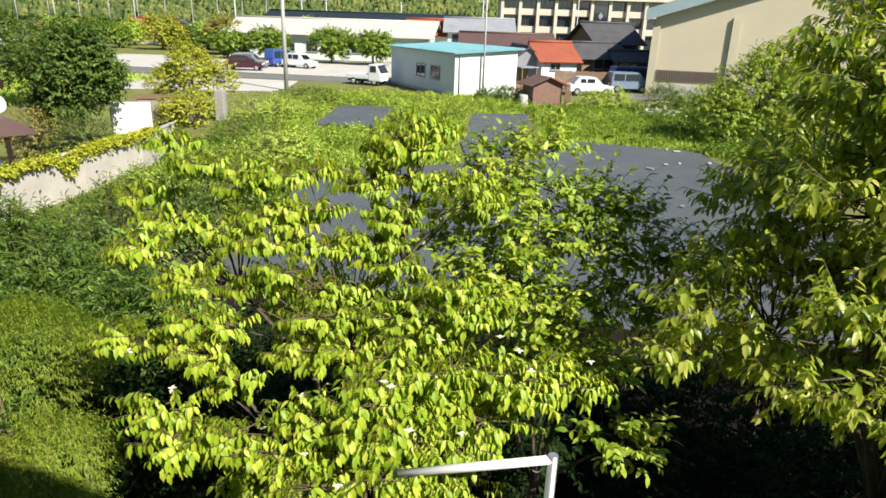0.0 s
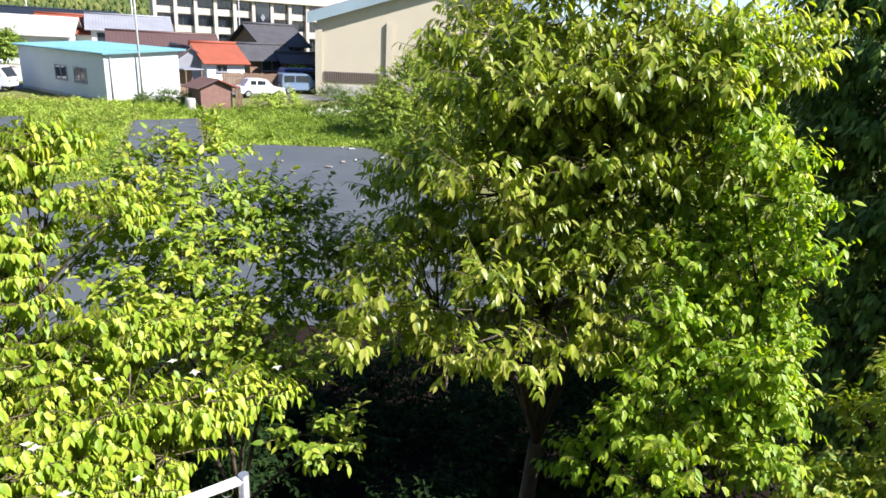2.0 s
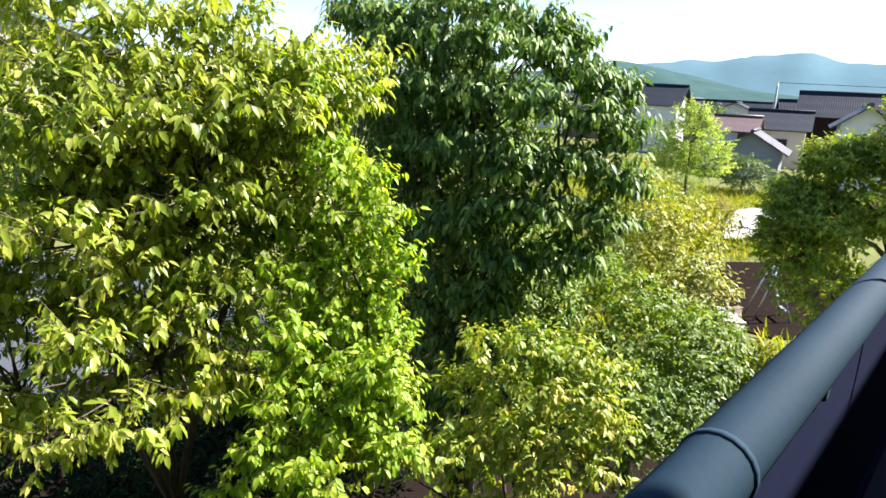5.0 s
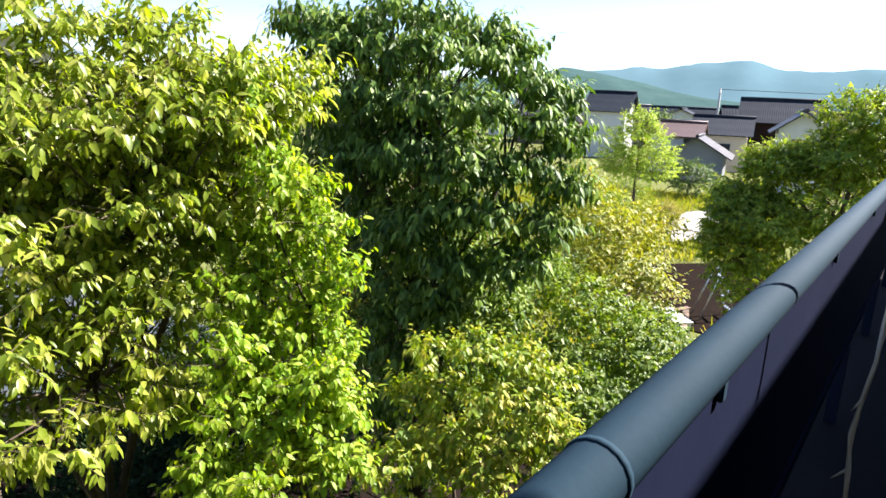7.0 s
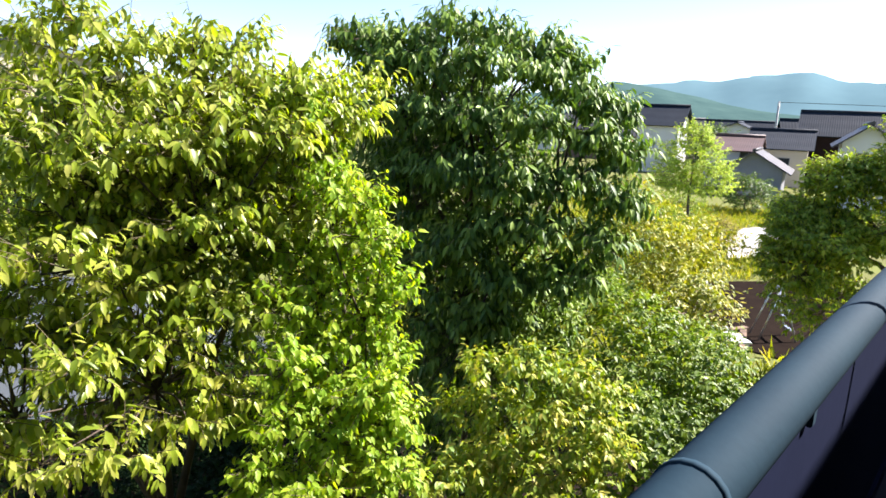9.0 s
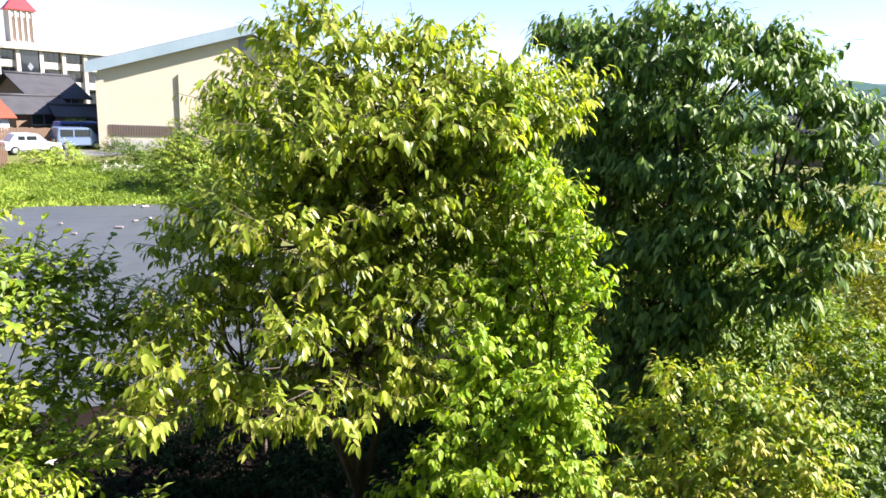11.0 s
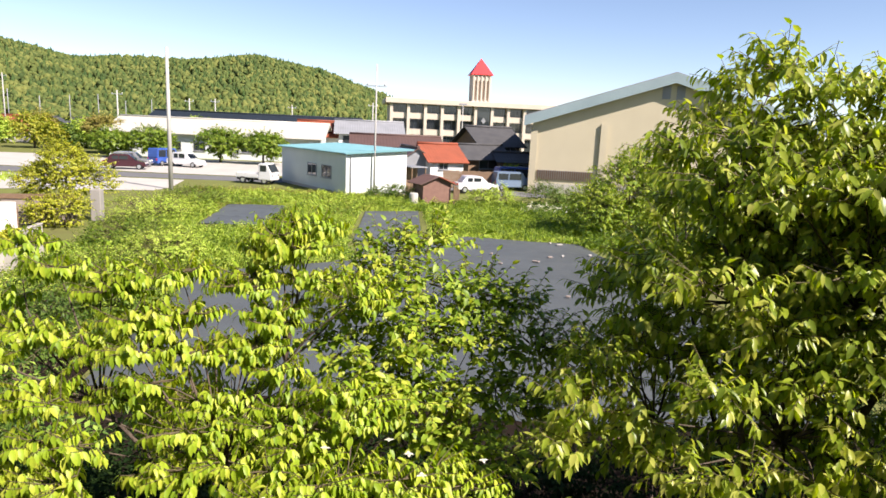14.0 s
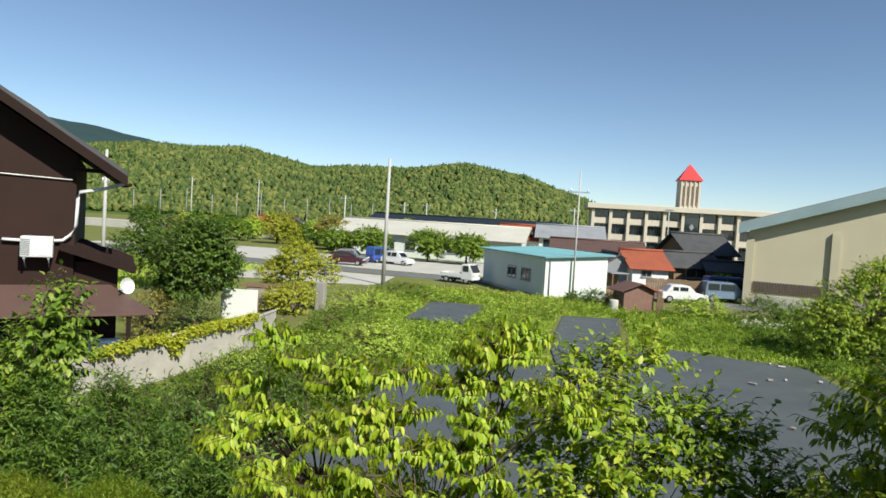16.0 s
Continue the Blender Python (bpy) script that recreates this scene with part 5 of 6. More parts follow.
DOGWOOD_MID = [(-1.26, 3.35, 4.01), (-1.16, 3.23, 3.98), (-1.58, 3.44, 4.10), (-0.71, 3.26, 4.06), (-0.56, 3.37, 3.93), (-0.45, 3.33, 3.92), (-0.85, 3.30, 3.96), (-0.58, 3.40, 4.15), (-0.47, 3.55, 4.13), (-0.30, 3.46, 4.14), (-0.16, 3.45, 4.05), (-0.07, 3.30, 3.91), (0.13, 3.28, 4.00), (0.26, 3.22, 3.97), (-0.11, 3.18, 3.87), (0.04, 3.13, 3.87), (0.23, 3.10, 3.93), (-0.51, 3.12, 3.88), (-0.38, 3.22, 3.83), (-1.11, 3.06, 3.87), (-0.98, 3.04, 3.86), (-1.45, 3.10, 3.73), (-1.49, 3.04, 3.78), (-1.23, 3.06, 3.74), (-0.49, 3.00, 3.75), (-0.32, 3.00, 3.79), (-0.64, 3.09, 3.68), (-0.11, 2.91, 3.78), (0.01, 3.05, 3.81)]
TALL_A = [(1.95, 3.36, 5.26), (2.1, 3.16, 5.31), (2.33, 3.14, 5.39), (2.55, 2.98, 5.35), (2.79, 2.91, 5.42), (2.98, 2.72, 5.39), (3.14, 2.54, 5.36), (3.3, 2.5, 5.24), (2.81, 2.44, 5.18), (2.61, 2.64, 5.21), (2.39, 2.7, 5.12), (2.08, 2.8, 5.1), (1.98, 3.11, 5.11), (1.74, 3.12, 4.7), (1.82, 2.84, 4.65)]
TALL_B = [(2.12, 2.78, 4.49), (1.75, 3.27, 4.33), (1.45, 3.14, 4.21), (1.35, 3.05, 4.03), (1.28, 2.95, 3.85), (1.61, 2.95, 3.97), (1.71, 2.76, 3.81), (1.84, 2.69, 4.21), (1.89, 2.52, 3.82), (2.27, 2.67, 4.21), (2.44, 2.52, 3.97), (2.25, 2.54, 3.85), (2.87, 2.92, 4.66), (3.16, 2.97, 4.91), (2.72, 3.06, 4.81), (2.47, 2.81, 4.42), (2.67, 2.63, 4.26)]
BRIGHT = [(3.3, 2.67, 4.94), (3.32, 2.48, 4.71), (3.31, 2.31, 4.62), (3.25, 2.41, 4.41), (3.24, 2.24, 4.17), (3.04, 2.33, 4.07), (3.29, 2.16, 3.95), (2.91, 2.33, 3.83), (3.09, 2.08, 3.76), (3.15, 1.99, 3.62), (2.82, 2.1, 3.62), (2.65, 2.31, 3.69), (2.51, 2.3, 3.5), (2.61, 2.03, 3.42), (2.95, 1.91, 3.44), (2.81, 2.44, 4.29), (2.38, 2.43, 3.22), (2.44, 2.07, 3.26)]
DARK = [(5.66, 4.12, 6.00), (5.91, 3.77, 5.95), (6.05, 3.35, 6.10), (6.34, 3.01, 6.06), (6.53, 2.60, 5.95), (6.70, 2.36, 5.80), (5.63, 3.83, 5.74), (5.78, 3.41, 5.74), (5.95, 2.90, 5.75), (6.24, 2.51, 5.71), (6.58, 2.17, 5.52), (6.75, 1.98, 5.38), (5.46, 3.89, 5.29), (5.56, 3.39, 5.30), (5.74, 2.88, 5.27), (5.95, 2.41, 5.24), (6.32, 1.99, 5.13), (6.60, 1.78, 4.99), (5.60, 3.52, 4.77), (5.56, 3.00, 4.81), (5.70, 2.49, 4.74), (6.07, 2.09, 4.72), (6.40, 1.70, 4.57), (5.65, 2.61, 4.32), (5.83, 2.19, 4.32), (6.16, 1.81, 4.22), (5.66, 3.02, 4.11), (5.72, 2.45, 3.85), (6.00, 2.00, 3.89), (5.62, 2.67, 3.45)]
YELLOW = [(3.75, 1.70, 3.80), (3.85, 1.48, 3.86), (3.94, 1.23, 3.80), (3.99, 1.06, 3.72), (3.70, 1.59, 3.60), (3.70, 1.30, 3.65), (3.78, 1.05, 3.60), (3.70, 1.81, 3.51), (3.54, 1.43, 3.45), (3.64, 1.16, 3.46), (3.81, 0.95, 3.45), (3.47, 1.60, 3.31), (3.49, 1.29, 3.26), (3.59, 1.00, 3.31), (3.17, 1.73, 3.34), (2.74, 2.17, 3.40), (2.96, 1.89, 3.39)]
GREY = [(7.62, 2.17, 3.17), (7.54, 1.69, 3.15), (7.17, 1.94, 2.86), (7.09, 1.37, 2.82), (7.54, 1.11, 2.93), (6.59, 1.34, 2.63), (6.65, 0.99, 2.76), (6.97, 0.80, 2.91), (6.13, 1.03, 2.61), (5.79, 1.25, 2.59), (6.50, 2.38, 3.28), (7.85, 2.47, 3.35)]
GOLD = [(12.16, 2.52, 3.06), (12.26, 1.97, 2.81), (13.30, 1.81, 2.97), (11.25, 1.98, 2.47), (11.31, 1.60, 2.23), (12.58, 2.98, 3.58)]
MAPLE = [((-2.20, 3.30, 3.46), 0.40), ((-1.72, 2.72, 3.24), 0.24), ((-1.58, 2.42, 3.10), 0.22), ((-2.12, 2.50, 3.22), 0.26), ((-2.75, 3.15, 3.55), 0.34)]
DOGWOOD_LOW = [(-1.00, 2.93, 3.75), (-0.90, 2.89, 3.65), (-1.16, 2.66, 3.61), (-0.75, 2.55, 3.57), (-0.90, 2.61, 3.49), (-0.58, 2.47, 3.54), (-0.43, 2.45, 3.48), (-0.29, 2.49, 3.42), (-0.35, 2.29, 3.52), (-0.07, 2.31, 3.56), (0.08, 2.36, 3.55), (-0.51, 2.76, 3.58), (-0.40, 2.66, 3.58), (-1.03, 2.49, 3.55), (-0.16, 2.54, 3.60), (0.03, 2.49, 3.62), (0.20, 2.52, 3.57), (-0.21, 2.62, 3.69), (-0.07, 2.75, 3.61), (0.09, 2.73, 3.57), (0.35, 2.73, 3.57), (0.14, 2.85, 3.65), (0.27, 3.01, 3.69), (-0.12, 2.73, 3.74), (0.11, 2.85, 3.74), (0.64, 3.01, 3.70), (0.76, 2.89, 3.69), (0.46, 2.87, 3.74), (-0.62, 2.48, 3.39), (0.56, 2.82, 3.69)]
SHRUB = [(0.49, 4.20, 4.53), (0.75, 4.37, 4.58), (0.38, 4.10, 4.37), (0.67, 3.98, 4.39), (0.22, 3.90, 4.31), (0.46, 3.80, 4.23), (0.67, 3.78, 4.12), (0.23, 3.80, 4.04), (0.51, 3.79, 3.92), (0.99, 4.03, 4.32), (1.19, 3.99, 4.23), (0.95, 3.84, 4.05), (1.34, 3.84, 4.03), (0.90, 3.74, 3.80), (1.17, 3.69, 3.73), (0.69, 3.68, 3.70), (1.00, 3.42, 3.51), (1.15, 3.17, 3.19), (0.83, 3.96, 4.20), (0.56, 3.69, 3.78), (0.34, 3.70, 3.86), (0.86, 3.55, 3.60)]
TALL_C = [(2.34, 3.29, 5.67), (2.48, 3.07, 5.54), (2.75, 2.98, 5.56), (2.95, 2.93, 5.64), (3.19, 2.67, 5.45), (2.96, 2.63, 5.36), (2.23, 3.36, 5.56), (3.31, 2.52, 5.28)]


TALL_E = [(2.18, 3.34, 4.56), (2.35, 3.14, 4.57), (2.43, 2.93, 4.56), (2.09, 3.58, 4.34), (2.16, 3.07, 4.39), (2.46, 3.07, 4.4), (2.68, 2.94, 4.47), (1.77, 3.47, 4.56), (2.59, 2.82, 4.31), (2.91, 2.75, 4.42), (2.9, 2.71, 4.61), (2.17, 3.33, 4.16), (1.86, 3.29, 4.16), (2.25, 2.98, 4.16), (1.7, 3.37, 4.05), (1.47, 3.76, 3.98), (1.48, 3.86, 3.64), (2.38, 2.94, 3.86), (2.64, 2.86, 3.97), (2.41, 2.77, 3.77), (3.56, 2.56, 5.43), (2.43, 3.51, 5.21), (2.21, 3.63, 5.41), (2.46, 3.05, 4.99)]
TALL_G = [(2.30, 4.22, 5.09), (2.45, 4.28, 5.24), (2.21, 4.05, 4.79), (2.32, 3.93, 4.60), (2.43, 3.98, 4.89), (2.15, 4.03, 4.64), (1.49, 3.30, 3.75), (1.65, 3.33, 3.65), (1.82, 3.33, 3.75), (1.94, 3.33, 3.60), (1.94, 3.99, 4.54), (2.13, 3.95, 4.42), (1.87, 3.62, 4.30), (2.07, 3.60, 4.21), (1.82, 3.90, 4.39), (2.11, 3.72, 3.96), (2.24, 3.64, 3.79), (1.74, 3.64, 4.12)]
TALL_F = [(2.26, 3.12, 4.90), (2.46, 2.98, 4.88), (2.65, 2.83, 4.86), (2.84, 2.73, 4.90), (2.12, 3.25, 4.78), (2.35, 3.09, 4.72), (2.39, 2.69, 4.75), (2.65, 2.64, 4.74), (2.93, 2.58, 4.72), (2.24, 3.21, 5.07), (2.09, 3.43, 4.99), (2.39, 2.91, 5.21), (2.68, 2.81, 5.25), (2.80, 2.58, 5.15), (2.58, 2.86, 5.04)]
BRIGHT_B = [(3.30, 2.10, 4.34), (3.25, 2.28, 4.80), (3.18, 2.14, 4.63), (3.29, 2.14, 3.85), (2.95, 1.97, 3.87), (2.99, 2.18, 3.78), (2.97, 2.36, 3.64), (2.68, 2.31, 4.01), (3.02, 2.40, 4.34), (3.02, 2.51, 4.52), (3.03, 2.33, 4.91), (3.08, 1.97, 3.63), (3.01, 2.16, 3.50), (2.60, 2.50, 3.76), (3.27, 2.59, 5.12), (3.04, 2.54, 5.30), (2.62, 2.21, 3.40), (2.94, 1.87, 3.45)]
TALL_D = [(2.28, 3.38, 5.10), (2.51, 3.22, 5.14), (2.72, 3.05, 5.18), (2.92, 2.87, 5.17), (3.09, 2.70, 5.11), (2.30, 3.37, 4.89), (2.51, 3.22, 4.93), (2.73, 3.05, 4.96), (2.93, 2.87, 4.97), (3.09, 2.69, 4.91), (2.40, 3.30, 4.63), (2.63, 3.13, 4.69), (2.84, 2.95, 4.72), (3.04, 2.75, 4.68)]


def sprays(pts, r, rz, n):
    return [(p, (r, r, rz), n) for p in pts]


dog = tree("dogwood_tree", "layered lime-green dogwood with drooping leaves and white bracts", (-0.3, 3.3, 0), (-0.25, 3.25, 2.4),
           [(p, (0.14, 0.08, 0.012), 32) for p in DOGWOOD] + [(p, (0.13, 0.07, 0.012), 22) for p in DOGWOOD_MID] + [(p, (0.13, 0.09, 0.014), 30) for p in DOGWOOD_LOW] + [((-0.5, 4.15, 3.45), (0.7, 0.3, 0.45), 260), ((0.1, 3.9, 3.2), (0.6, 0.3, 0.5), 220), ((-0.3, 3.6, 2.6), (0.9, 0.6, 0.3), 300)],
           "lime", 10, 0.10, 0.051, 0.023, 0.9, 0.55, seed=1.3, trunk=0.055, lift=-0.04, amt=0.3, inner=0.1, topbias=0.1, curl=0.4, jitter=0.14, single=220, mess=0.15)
n = 26
P = np.array(DOGWOOD_LOW)[rng.integers(0, len(DOGWOOD_LOW), n)] + rng.normal(0, 0.12, (n, 3)) + [0, 0, 0.1]
B_, D_2, U_ = [], [], []
for k in range(4):
    a = 2 * math.pi * k / 4
    B_.append(P)
    D_2.append(np.stack([np.full(n, math.cos(a)), np.full(n, math.sin(a)), np.full(n, 0.15)], 1) + rng.normal(0, 0.15, (n, 3)))
    U_.append(np.tile([0, 0, 1.0], (n, 1)))
B_ = np.vstack(B_)
V, F = leaves(B_, np.vstack(D_2), np.vstack(U_), np.full(len(B_), 0.024), np.full(len(B_), 0.018), 0.1, 0.1, False)
raw("bract_work", V - np.array([-0.3, 3.3, 0]), F, M["bract"], dog, "white four-petalled bracts", "stuff")

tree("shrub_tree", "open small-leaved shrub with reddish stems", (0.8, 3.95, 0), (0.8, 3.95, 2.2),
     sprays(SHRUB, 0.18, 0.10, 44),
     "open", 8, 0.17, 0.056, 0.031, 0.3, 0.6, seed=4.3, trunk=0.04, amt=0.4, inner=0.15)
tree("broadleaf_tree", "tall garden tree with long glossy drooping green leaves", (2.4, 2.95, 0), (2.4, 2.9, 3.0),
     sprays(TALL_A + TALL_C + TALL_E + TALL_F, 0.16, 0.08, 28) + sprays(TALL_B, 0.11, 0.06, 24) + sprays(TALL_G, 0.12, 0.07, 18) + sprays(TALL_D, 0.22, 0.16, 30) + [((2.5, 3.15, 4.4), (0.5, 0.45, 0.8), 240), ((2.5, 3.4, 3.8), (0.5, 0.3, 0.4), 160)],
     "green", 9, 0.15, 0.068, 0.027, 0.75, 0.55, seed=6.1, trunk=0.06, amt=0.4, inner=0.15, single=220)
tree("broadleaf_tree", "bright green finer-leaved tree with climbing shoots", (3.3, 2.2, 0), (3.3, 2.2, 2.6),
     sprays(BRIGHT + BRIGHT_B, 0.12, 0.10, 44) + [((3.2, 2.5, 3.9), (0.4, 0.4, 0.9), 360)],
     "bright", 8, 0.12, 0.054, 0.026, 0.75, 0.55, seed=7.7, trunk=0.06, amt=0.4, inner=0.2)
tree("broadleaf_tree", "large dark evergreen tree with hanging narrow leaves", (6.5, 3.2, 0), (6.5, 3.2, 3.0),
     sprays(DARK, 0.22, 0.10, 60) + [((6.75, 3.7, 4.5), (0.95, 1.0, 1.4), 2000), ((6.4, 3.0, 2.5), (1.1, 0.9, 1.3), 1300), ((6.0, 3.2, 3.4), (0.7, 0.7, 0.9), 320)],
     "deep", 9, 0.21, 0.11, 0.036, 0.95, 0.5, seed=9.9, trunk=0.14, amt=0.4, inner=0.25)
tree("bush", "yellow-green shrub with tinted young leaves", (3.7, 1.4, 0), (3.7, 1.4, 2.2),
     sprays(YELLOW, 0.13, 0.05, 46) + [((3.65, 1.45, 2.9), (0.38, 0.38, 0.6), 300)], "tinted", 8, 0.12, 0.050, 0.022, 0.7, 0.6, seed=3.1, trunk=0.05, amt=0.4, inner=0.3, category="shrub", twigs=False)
tree("bush", "grey-green small-leaved shrub below the balcony", (7.0, 1.4, 0), (7.0, 1.4, 1.4),
     sprays(GREY, 0.42, 0.26, 120) + [((6.6, 1.3, 1.8), (0.9, 0.7, 0.9), 500)], "fresh", 9, 0.18, 0.065, 0.036, 0.4, seed=14.3, trunk=0.05, fine=False, category="shrub", twigs=False)
tree("bush", "orange-tinged golden shrub by the garden", (12.0, 2.2, 0), (12.0, 2.2, 1.2),
     sprays(GOLD, 0.65, 0.5, 150) + [((11.9, 2.2, 1.6), (0.9, 0.8, 1.0), 200)], "olive", 9, 0.3, 0.1, 0.05, 0.4, seed=13.3, trunk=0.05, fine=False, category="shrub", twigs=False)
tree("laceleaf_maple", "weeping laceleaf maple in olive-green mounds", (-1.7, 2.7, 0), (-1.6, 2.7, 2.6),
     [(c, (r, r, r * 0.72), int(5200 * r)) for c, r in MAPLE], "maple", 9, 0.08, 0.028, 0.004, 0.8, 0.45, seed=8.1, trunk=0.06, amt=0.14, inner=0.72, topbias=0.9, lift=-0.1, fine=False, twigs=False)
tree("shrub_tree", "young sapling with sparse green leaves", (-6.0, 7.2, 0), (-5.9, 7.2, 2.0),
     [((-6.0, 7.1, 3.4), (0.45, 0.45, 0.45), 240), ((-5.75, 7.2, 3.9), (0.2, 0.2, 0.45), 70), ((-6.2, 7.0, 2.8), (0.6, 0.6, 0.5), 260)], "fresh", 7, 0.25, 0.1, 0.05, 0.5, seed=10.1, trunk=0.04)
for x, y, h, r in [(-4.5, 5.8, 3.2, 0.75), (-3.9, 6.4, 3.0, 0.7), (-5.4, 6.4, 3.2, 0.8), (-3.3, 6.6, 2.6, 0.5), (-6.9, 8.2, 3.2, 0.7), (-7.7, 8.9, 2.9, 0.6), (-6.2, 8.8, 2.6, 0.55)]:
    tree("conifer", "small dense garden conifer", (x, y, 0), (x, y, h * 0.5), [((x, y, h * 0.45), (r, r, h * 0.3), 420), ((x, y, h * 0.75), (r * 0.6, r * 0.6, h * 0.22), 300), ((x, y, h * 0.22), (r * 1.05, r * 1.05, h * 0.2), 200), ((x, y, h * 0.95), (r * 0.22, r * 0.22, h * 0.12), 70)],
         "shrub", 9, 0.20, 0.08, 0.02, 0.2, seed=x, trunk=0.07, fine=False, group="garden conifers", twigs=False)

# Added shrubs whose near-black leaves stand in for the tree shade.
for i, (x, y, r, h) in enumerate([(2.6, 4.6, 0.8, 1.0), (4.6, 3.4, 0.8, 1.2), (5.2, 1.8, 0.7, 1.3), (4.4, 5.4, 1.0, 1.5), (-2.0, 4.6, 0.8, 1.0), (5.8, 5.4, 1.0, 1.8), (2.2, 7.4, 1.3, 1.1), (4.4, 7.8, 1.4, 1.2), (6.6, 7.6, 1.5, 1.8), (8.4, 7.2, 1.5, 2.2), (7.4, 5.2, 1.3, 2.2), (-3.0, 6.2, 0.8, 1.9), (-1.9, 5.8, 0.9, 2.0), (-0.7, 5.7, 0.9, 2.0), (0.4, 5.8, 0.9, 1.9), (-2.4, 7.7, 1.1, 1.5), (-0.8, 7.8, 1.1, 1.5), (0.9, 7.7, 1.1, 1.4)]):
    tree("bush", "shrub under the garden trees, shade put into its leaf colour", (x, y, 0), (x, y, h * 0.4), [((x, y, h * 0.55), (r, r, h * 0.55), 800)], "under", 8, 0.24, 0.085, 0.038, 0.4, seed=40.0 + i, trunk=0.03, fine=False, category="shrub", group="shaded understorey", twigs=False)

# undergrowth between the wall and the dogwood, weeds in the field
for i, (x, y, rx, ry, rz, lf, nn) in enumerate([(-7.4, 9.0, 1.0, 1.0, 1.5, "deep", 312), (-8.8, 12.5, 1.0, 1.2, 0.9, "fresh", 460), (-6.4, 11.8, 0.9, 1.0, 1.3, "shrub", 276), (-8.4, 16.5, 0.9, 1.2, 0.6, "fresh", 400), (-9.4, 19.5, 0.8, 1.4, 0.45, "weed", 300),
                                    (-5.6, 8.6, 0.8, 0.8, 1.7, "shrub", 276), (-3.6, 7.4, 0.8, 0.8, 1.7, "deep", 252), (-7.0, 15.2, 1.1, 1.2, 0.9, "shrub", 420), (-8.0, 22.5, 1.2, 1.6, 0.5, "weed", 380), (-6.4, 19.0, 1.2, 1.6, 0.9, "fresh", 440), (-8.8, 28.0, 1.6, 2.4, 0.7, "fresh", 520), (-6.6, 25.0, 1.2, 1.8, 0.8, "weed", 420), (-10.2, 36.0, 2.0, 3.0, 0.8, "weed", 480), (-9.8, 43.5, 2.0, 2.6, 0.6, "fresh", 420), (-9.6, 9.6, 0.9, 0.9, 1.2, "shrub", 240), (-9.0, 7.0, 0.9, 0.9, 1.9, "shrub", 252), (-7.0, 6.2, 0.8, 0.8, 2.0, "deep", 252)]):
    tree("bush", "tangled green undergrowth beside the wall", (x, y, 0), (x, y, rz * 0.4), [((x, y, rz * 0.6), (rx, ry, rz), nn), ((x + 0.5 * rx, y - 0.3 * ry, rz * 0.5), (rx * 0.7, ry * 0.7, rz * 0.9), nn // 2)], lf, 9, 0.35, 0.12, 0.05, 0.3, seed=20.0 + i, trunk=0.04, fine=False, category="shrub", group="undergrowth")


def weeds(name, label, n, region, hmin, hmax, w, leaf, clump=0.4):
    """Upright bent blades as one mesh."""
    c = np.array([region() for _ in range(max(1, n // 14))])
    P = np.zeros((n, 3))
    k = rng.integers(0, len(c), n)
    P[:, :2] = c[k] + rng.normal(0, clump, (n, 2))
    keep = np.array([not any(inside(p[0], p[1], s) for s in SHEETS) or rng.random() < 0.02 for p in P])
    P, k, n = P[keep], k[keep], int(keep.sum())
    D = rng.normal(0, 0.5, (n, 3))
    D[:, 2] = 1.0
    U = rng.normal(0, 1, (n, 3))
    hh = rng.uniform(hmin, hmax, n) * (0.6 + 0.7 * rng.random(len(c))[k])
    V, F = leaves(P, D, U, hh, np.full(n, w) * (0.6 + 0.8 * rng.random(n)), 0.3, 0.2, False)
    return tagged(raw(name, V, F, M[leaf]), label, "grass", kind="stuff")


SHEETS = [[(16.6, 0.2), (17.4, 3.2), (23.0, 3.4), (25.2, 0.6), (24.5, -1.6), (18, -1.4)], [(28.0, 2.6), (31, 3.4), (37, 3.0), (40, 1.0), (30, 0.6)], [(-7.5, 33.0), (-4.0, 32.8), (-3.7, 42.4), (-7.5, 42.4)], [(0.5, 24.5), (4.0, 29.5), (5.0, 41.3), (0.9, 40.6), (0.1, 30)], [(-5.0, 5.0), (-5.0, 22.8), (-3.3, 23.8), (0.7, 25.5), (3.4, 29.4), (6.0, 31.6), (11.3, 29.9), (12.5, 24.0), (11.5, 5.0)]]


def inside(x, y, poly):
    r = False
    for i in range(len(poly)):
        (x0, y0), (x1, y1) = poly[i - 1], poly[i]
        if (y0 > y) != (y1 > y) and x < (x1 - x0) * (y - y0) / (y1 - y0) + x0:
            r = not r
    return r


def field(x0, x1, y0, y1):
    def pick():
        while True:
            x, y = rng.uniform(x0, x1), rng.uniform(y0, y1)
            if not any(inside(x, y, s) for s in SHEETS):
                return x, y
    return pick


weeds("grass", "tall bright green field grass and weeds", 60000, field(-10.5, 4, 23, 50), 0.08, 0.34, 0.04, "weed")
weeds("grass", "darker green grass tufts in the field", 16000, field(-10.5, 18, 23, 48), 0.12, 0.42, 0.04, "fresh", 0.25)
weeds("grass", "tall bright green grass beyond the fabric", 34000, field(3, 19, 28, 47), 0.1, 0.3, 0.05, "weed")
weeds("grass", "yellowing dry grass along the field edge", 9000, field(-11, 2, 36, 52), 0.15, 0.4, 0.04, "weed_dry")
weeds("grass", "grass under the garden trees", 9000, field(-10.8, -4.5, 15, 24), 0.1, 0.3, 0.035, "shrub")
weeds("grass", "grass along the right-hand garden", 26000, field(12, 45, -1, 14), 0.15, 0.5, 0.05, "olive")
weeds("grass", "rough grass beyond the village road", 14000, field(-45, -26, 30, 58), 0.2, 0.6, 0.07, "weed")

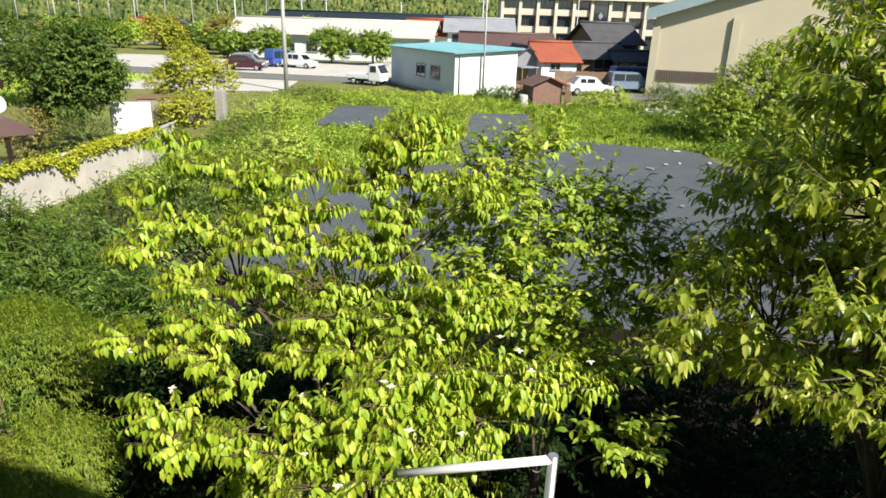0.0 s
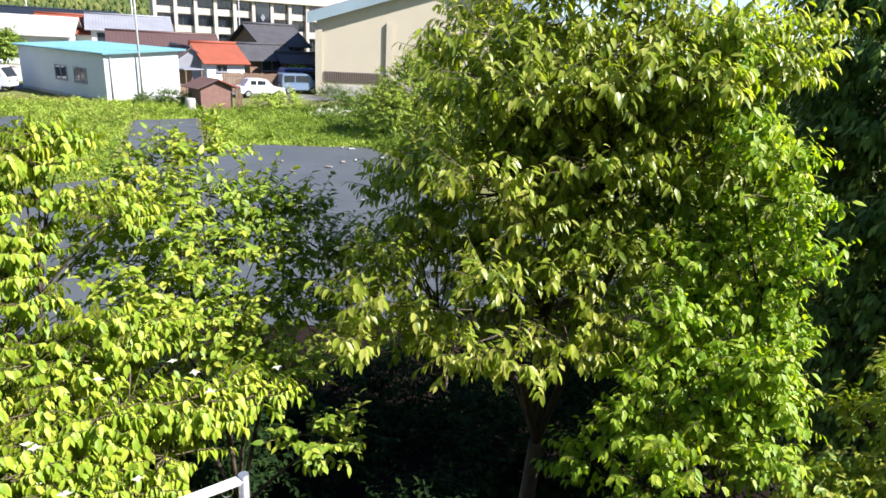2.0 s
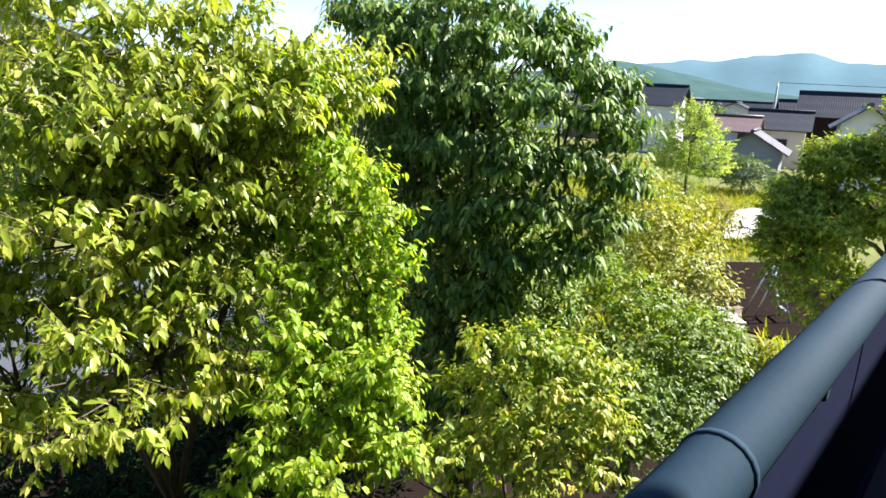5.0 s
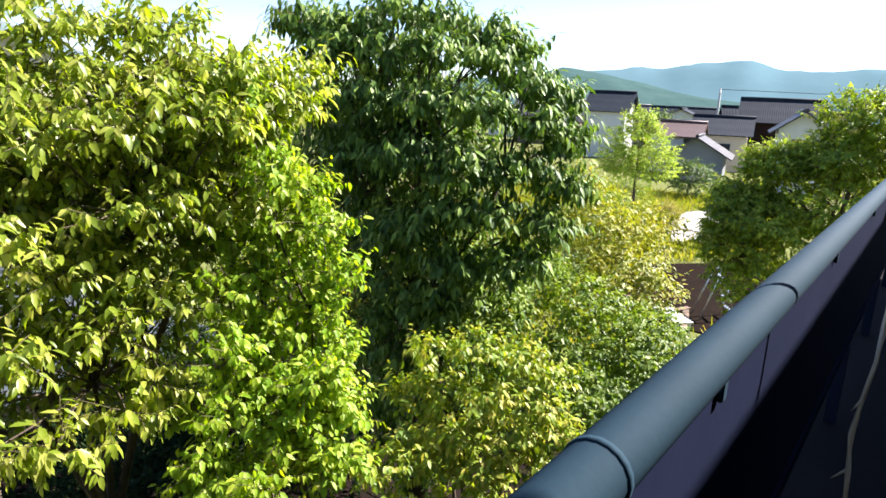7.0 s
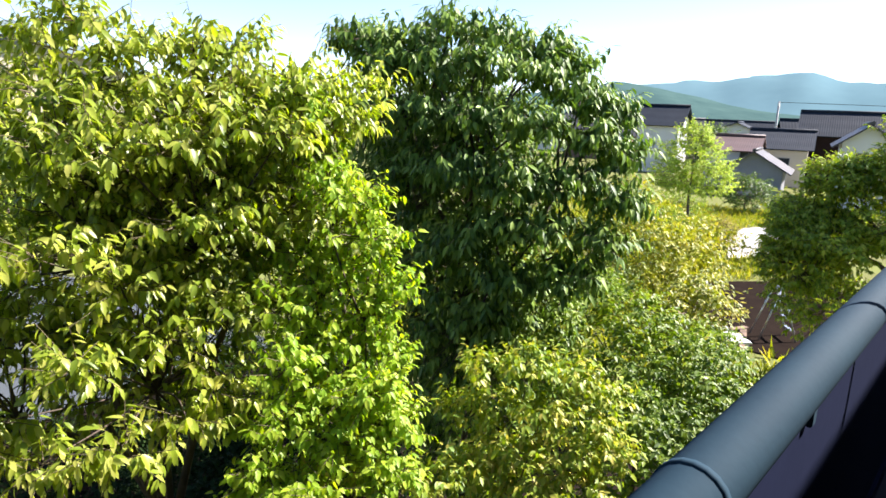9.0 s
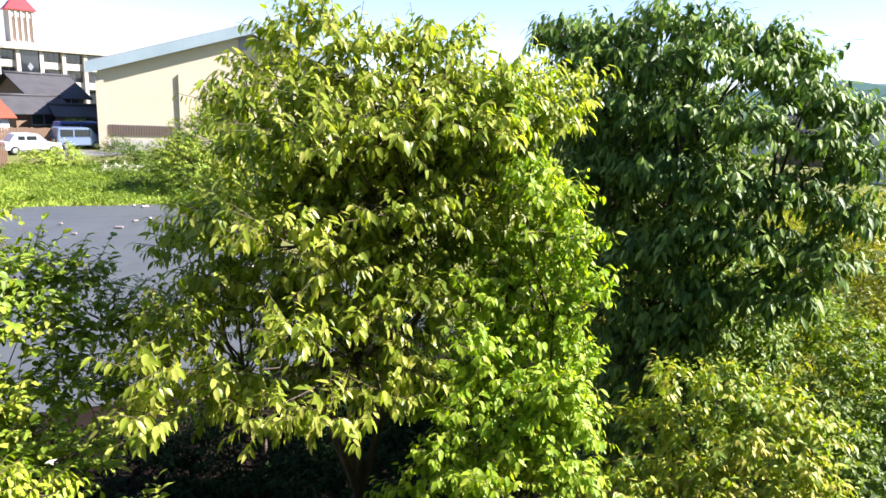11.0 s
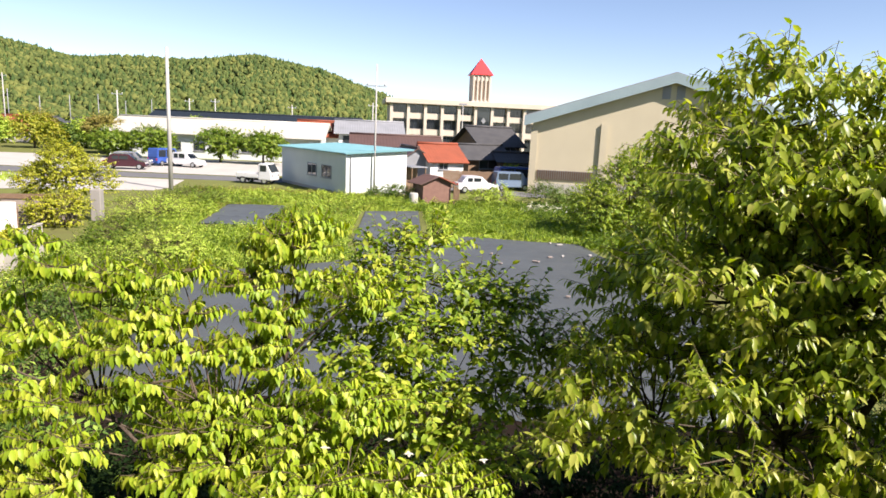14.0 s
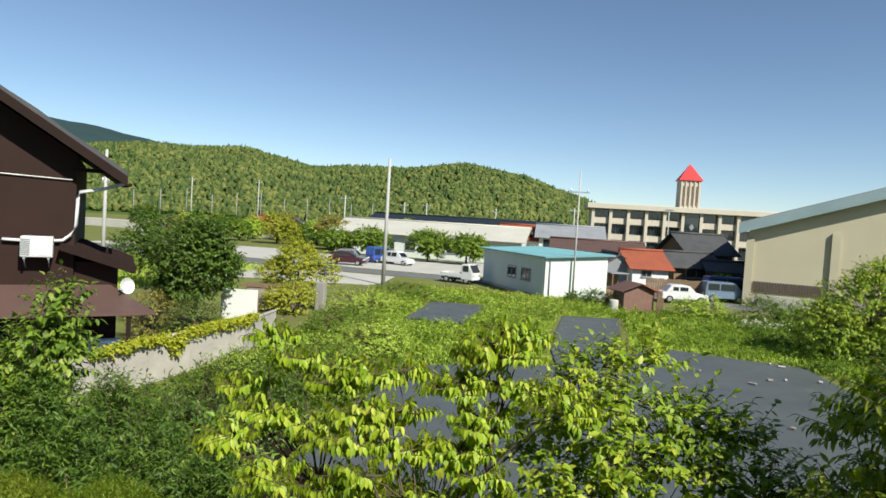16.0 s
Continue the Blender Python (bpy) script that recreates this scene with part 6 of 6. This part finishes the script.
for k in range(15):
    x, y = rng.uniform(4, 11), rng.uniform(17, 30)
    sc = thing("scrap", x, y, 0.085, rng.uniform(0, 180), "pale torn scrap lying on the black fabric", "scrap", "fabric scraps")
    q = rng.uniform(0.05, 0.17)
    bm = box(-q, q, -0.04 - q * 0.2, 0.04 + q * 0.2, 0, 0.02 + 0.05 * rng.random(), 0.01)
    part("piece", bm, M["concrete"] if k % 3 == 0 else M["stone"], sc)

edg = thing("stone_edging", -1.55, 3.6, 0, 12, "pale concrete garden edging dappled by leaf shade", "edging")
for k in range(4):
    part("kerb_stone", box(-1.2 + k * 0.62, -0.6 + k * 0.62, -0.16, 0.16, 0, 1.05, 0.02), M["concrete"], edg)

def weed_plants(label, n, region, leaf, hmax, L):
    P = np.zeros((n, 3))
    c = np.array([region() for _ in range(max(1, n // 9))])
    P[:, :2] = c[rng.integers(0, len(c), n)] + rng.normal(0, 0.28, (n, 2))
    P[:, 2] = rng.random(n) * hmax
    keep = np.array([not any(inside(p[0], p[1], s) for s in SHEETS) or rng.random() < 0.03 for p in P])
    P = P[keep]
    H = rng.normal(0, 1, (len(P), 3)) + [0, 0, 0.8]
    return scatter_leaves("weeds", label, P, unit(H), leaf, 6, 0.28, L, L * 0.45, 0.2, "weeds")


weed_plants("leafy green weeds scattered through the field", 5200, field(-11, 4, 22, 48), "fresh", 0.35, 0.14)
weed_plants("pale yellow-green weeds scattered through the field", 3600, field(-10, 6, 24, 50), "weed", 0.4, 0.14)
weed_plants("mixed weeds along the fabric's far edge", 3600, field(3, 18, 29, 46), "fresh", 0.4, 0.14)
weed_plants("dark weeds below the gymnasium", 2200, field(11.5, 22, 24, 42), "shrub", 0.7, 0.16)
weed_plants("tangled weeds along the block wall", 2400, field(-10.3, -5, 14, 30), "fresh", 0.45, 0.1)

# pipe frame below the dogwood
fr = thing("pipe_frame", 0.28, 2.3, 0, 0, "white-topped steel pipe drying frame under the trees", "frame")
part("crossbar", tube([(-0.3, 0.03, 3.57), (0.31, -0.02, 3.71)], 0.019, 10), M["pipewhite"], fr)
part("post", tube([(0.31, -0.02, 0), (0.31, -0.02, 3.73)], 0.02, 10), M["steel"], fr)
part("post", tube([(-0.31, 0.05, 0), (-0.31, 0.05, 3.56)], 0.019, 10), M["pipewhite"], fr)
part("brace", tube([(0.3, -0.04, 3.45), (0.24, -0.2, 3.2), (0.22, -0.24, 2.9)], 0.01, 6), M["steel"], fr)
ring = bmesh.new()
bmesh.ops.create_cone(ring, segments=12, radius1=0.02, radius2=0.02, depth=0.006, matrix=Matrix.Translation((0.25, -0.03, 3.675)) @ Matrix.Rotation(radians(90), 4, 'X'))
part("ring", ring, M["steel"], fr)

# ---- balcony under and behind the camera ----
RD, RN = Vector((0.978, -0.208, 0)), Vector((0.208, 0.978, 0))
def along(a, o, z):
    return RD * a + RN * o + Vector((0, 0, z))
BM = Matrix(((RD.x, RN.x, 0, 0), (RD.y, RN.y, 0, 0), (0, 0, 1, 0), (0, 0, 0, 1)))
rail = thing("balcony_rail", 0, 0, 3.85, 0, "dark blue-grey tubular balcony handrail on a grey panel", "railing")
rail.matrix_basis = Matrix.Translation(RN * -0.05 + Vector((0, 0, 3.85))) @ BM
part("handrail", tube([(-3, 0.440, 1.11), (7.5, 0.440, 1.11)], 0.036, 20), M["rail"], rail)
for a in (-1.9, 0.93, 6.8):
    part("joint_sleeve", tube([(a, 0.440, 1.11), (a + 0.010, 0.440, 1.11)], 0.038, 20), M["rail"], rail)
for a in (-1.2, 0.1, 1.38, 2.65, 3.92, 5.2):
    part("bracket", box(a - 0.012, a + 0.012, 0.424, 0.434, 1.03, 1.08, 0.003), M["rail"], rail)
part("panel", box(-3, 7.5, 0.435, 0.455, 0.45, 1.05), M["panel"], rail, "grey painted balcony panel")
part("lower_rail", box(-3, 7.5, 0.425, 0.465, 0.40, 0.45), M["panel"], rail)
for a in (-2.9, -1.2, 0.5, 2.2, 3.9, 5.6, 7.3):
    part("post", box(a - 0.025, a + 0.025, 0.42, 0.47, 0.0, 0.40), M["panel"], rail)
part("end_bracket", box(5.0, 5.25, 0.30, 0.42, 0.92, 1.04, 0.01), M["white"], rail, "small white bracket on the rail")
fl_ = part("balcony_floor", box(-4, 9, -1.5, 0.55, 3.65, 3.85, 0, BM), M["balcony"])
tagged(fl_, "dark balcony floor slab", "floor", kind="structure")
tagged(part("wall_house", box(-6, 10, -1.9, -1.5, 0, 6.6, 0, BM), M["brownwall"]), "dark house wall behind the balcony", "wall", kind="structure")
tagged(part("wall_lower", box(-6, 10, -1.5, -1.2, 0, 3.65, 0, BM), M["brownwall"]), "dark lower house wall", "wall", kind="structure")
# Unseen eave, added; its edge is set by where its shadow should fall.
bm = box(-6.3, 2.4, -6.0, 0.12, 6.6, 6.75, 0, BM)
tagged(part("unseen_eave", bm, M["browndark"]), "unseen dark eave added to shade the garden's near corner", "roof", kind="structure")
# Second unseen piece, cut back so sun reaches the rail and upper panel.
tagged(part("unseen_eave", box(2.402, 10.3, -6.0, -0.80, 6.6, 6.75, 0, BM), M["browndark"]), "unseen shorter eave, cut back to let sun onto the handrail", "roof", kind="structure")
tagged(part("rafter", box(1.95, 2.01, -1.2, 0.3, 6.6, 6.68, 0, BM), M["browndark"]), "dark rafter end under the eave", "rafter", kind="structure")
rp_ = thing("straw_rope", 0, 0, 0, 0, "frayed straw rope hanging inside the balcony", "rope")
pts, a0 = [], 1.98
for k in range(26):
    s = k / 25
    pts.append(along(a0 + 0.02 * math.sin(s * 9) + 0.04 * s, 0.235 + 0.012 * math.sin(s * 23) - 0.02 * s, 6.59 - 2.25 * s))
part("strand", tube(pts, [0.0045 + 0.0015 * math.sin(k * 2.1) for k in range(26)], 6), M["rope"], rp_)
for k in range(4, 26, 2):
    part("fray", tube([pts[k - 1], pts[k - 1] + Vector((0.03 * math.sin(k * 1.7), 0.03 * math.cos(k * 2.9), -0.03))], [0.004, 0.0015], 4), M["rope"], rp_)
part("strand", tube([p + Vector((0.005 * math.sin(i * 1.9), 0.005 * math.cos(i * 2.3), 0)) for i, p in enumerate(pts)], 0.005, 5), M["rope"], rp_)
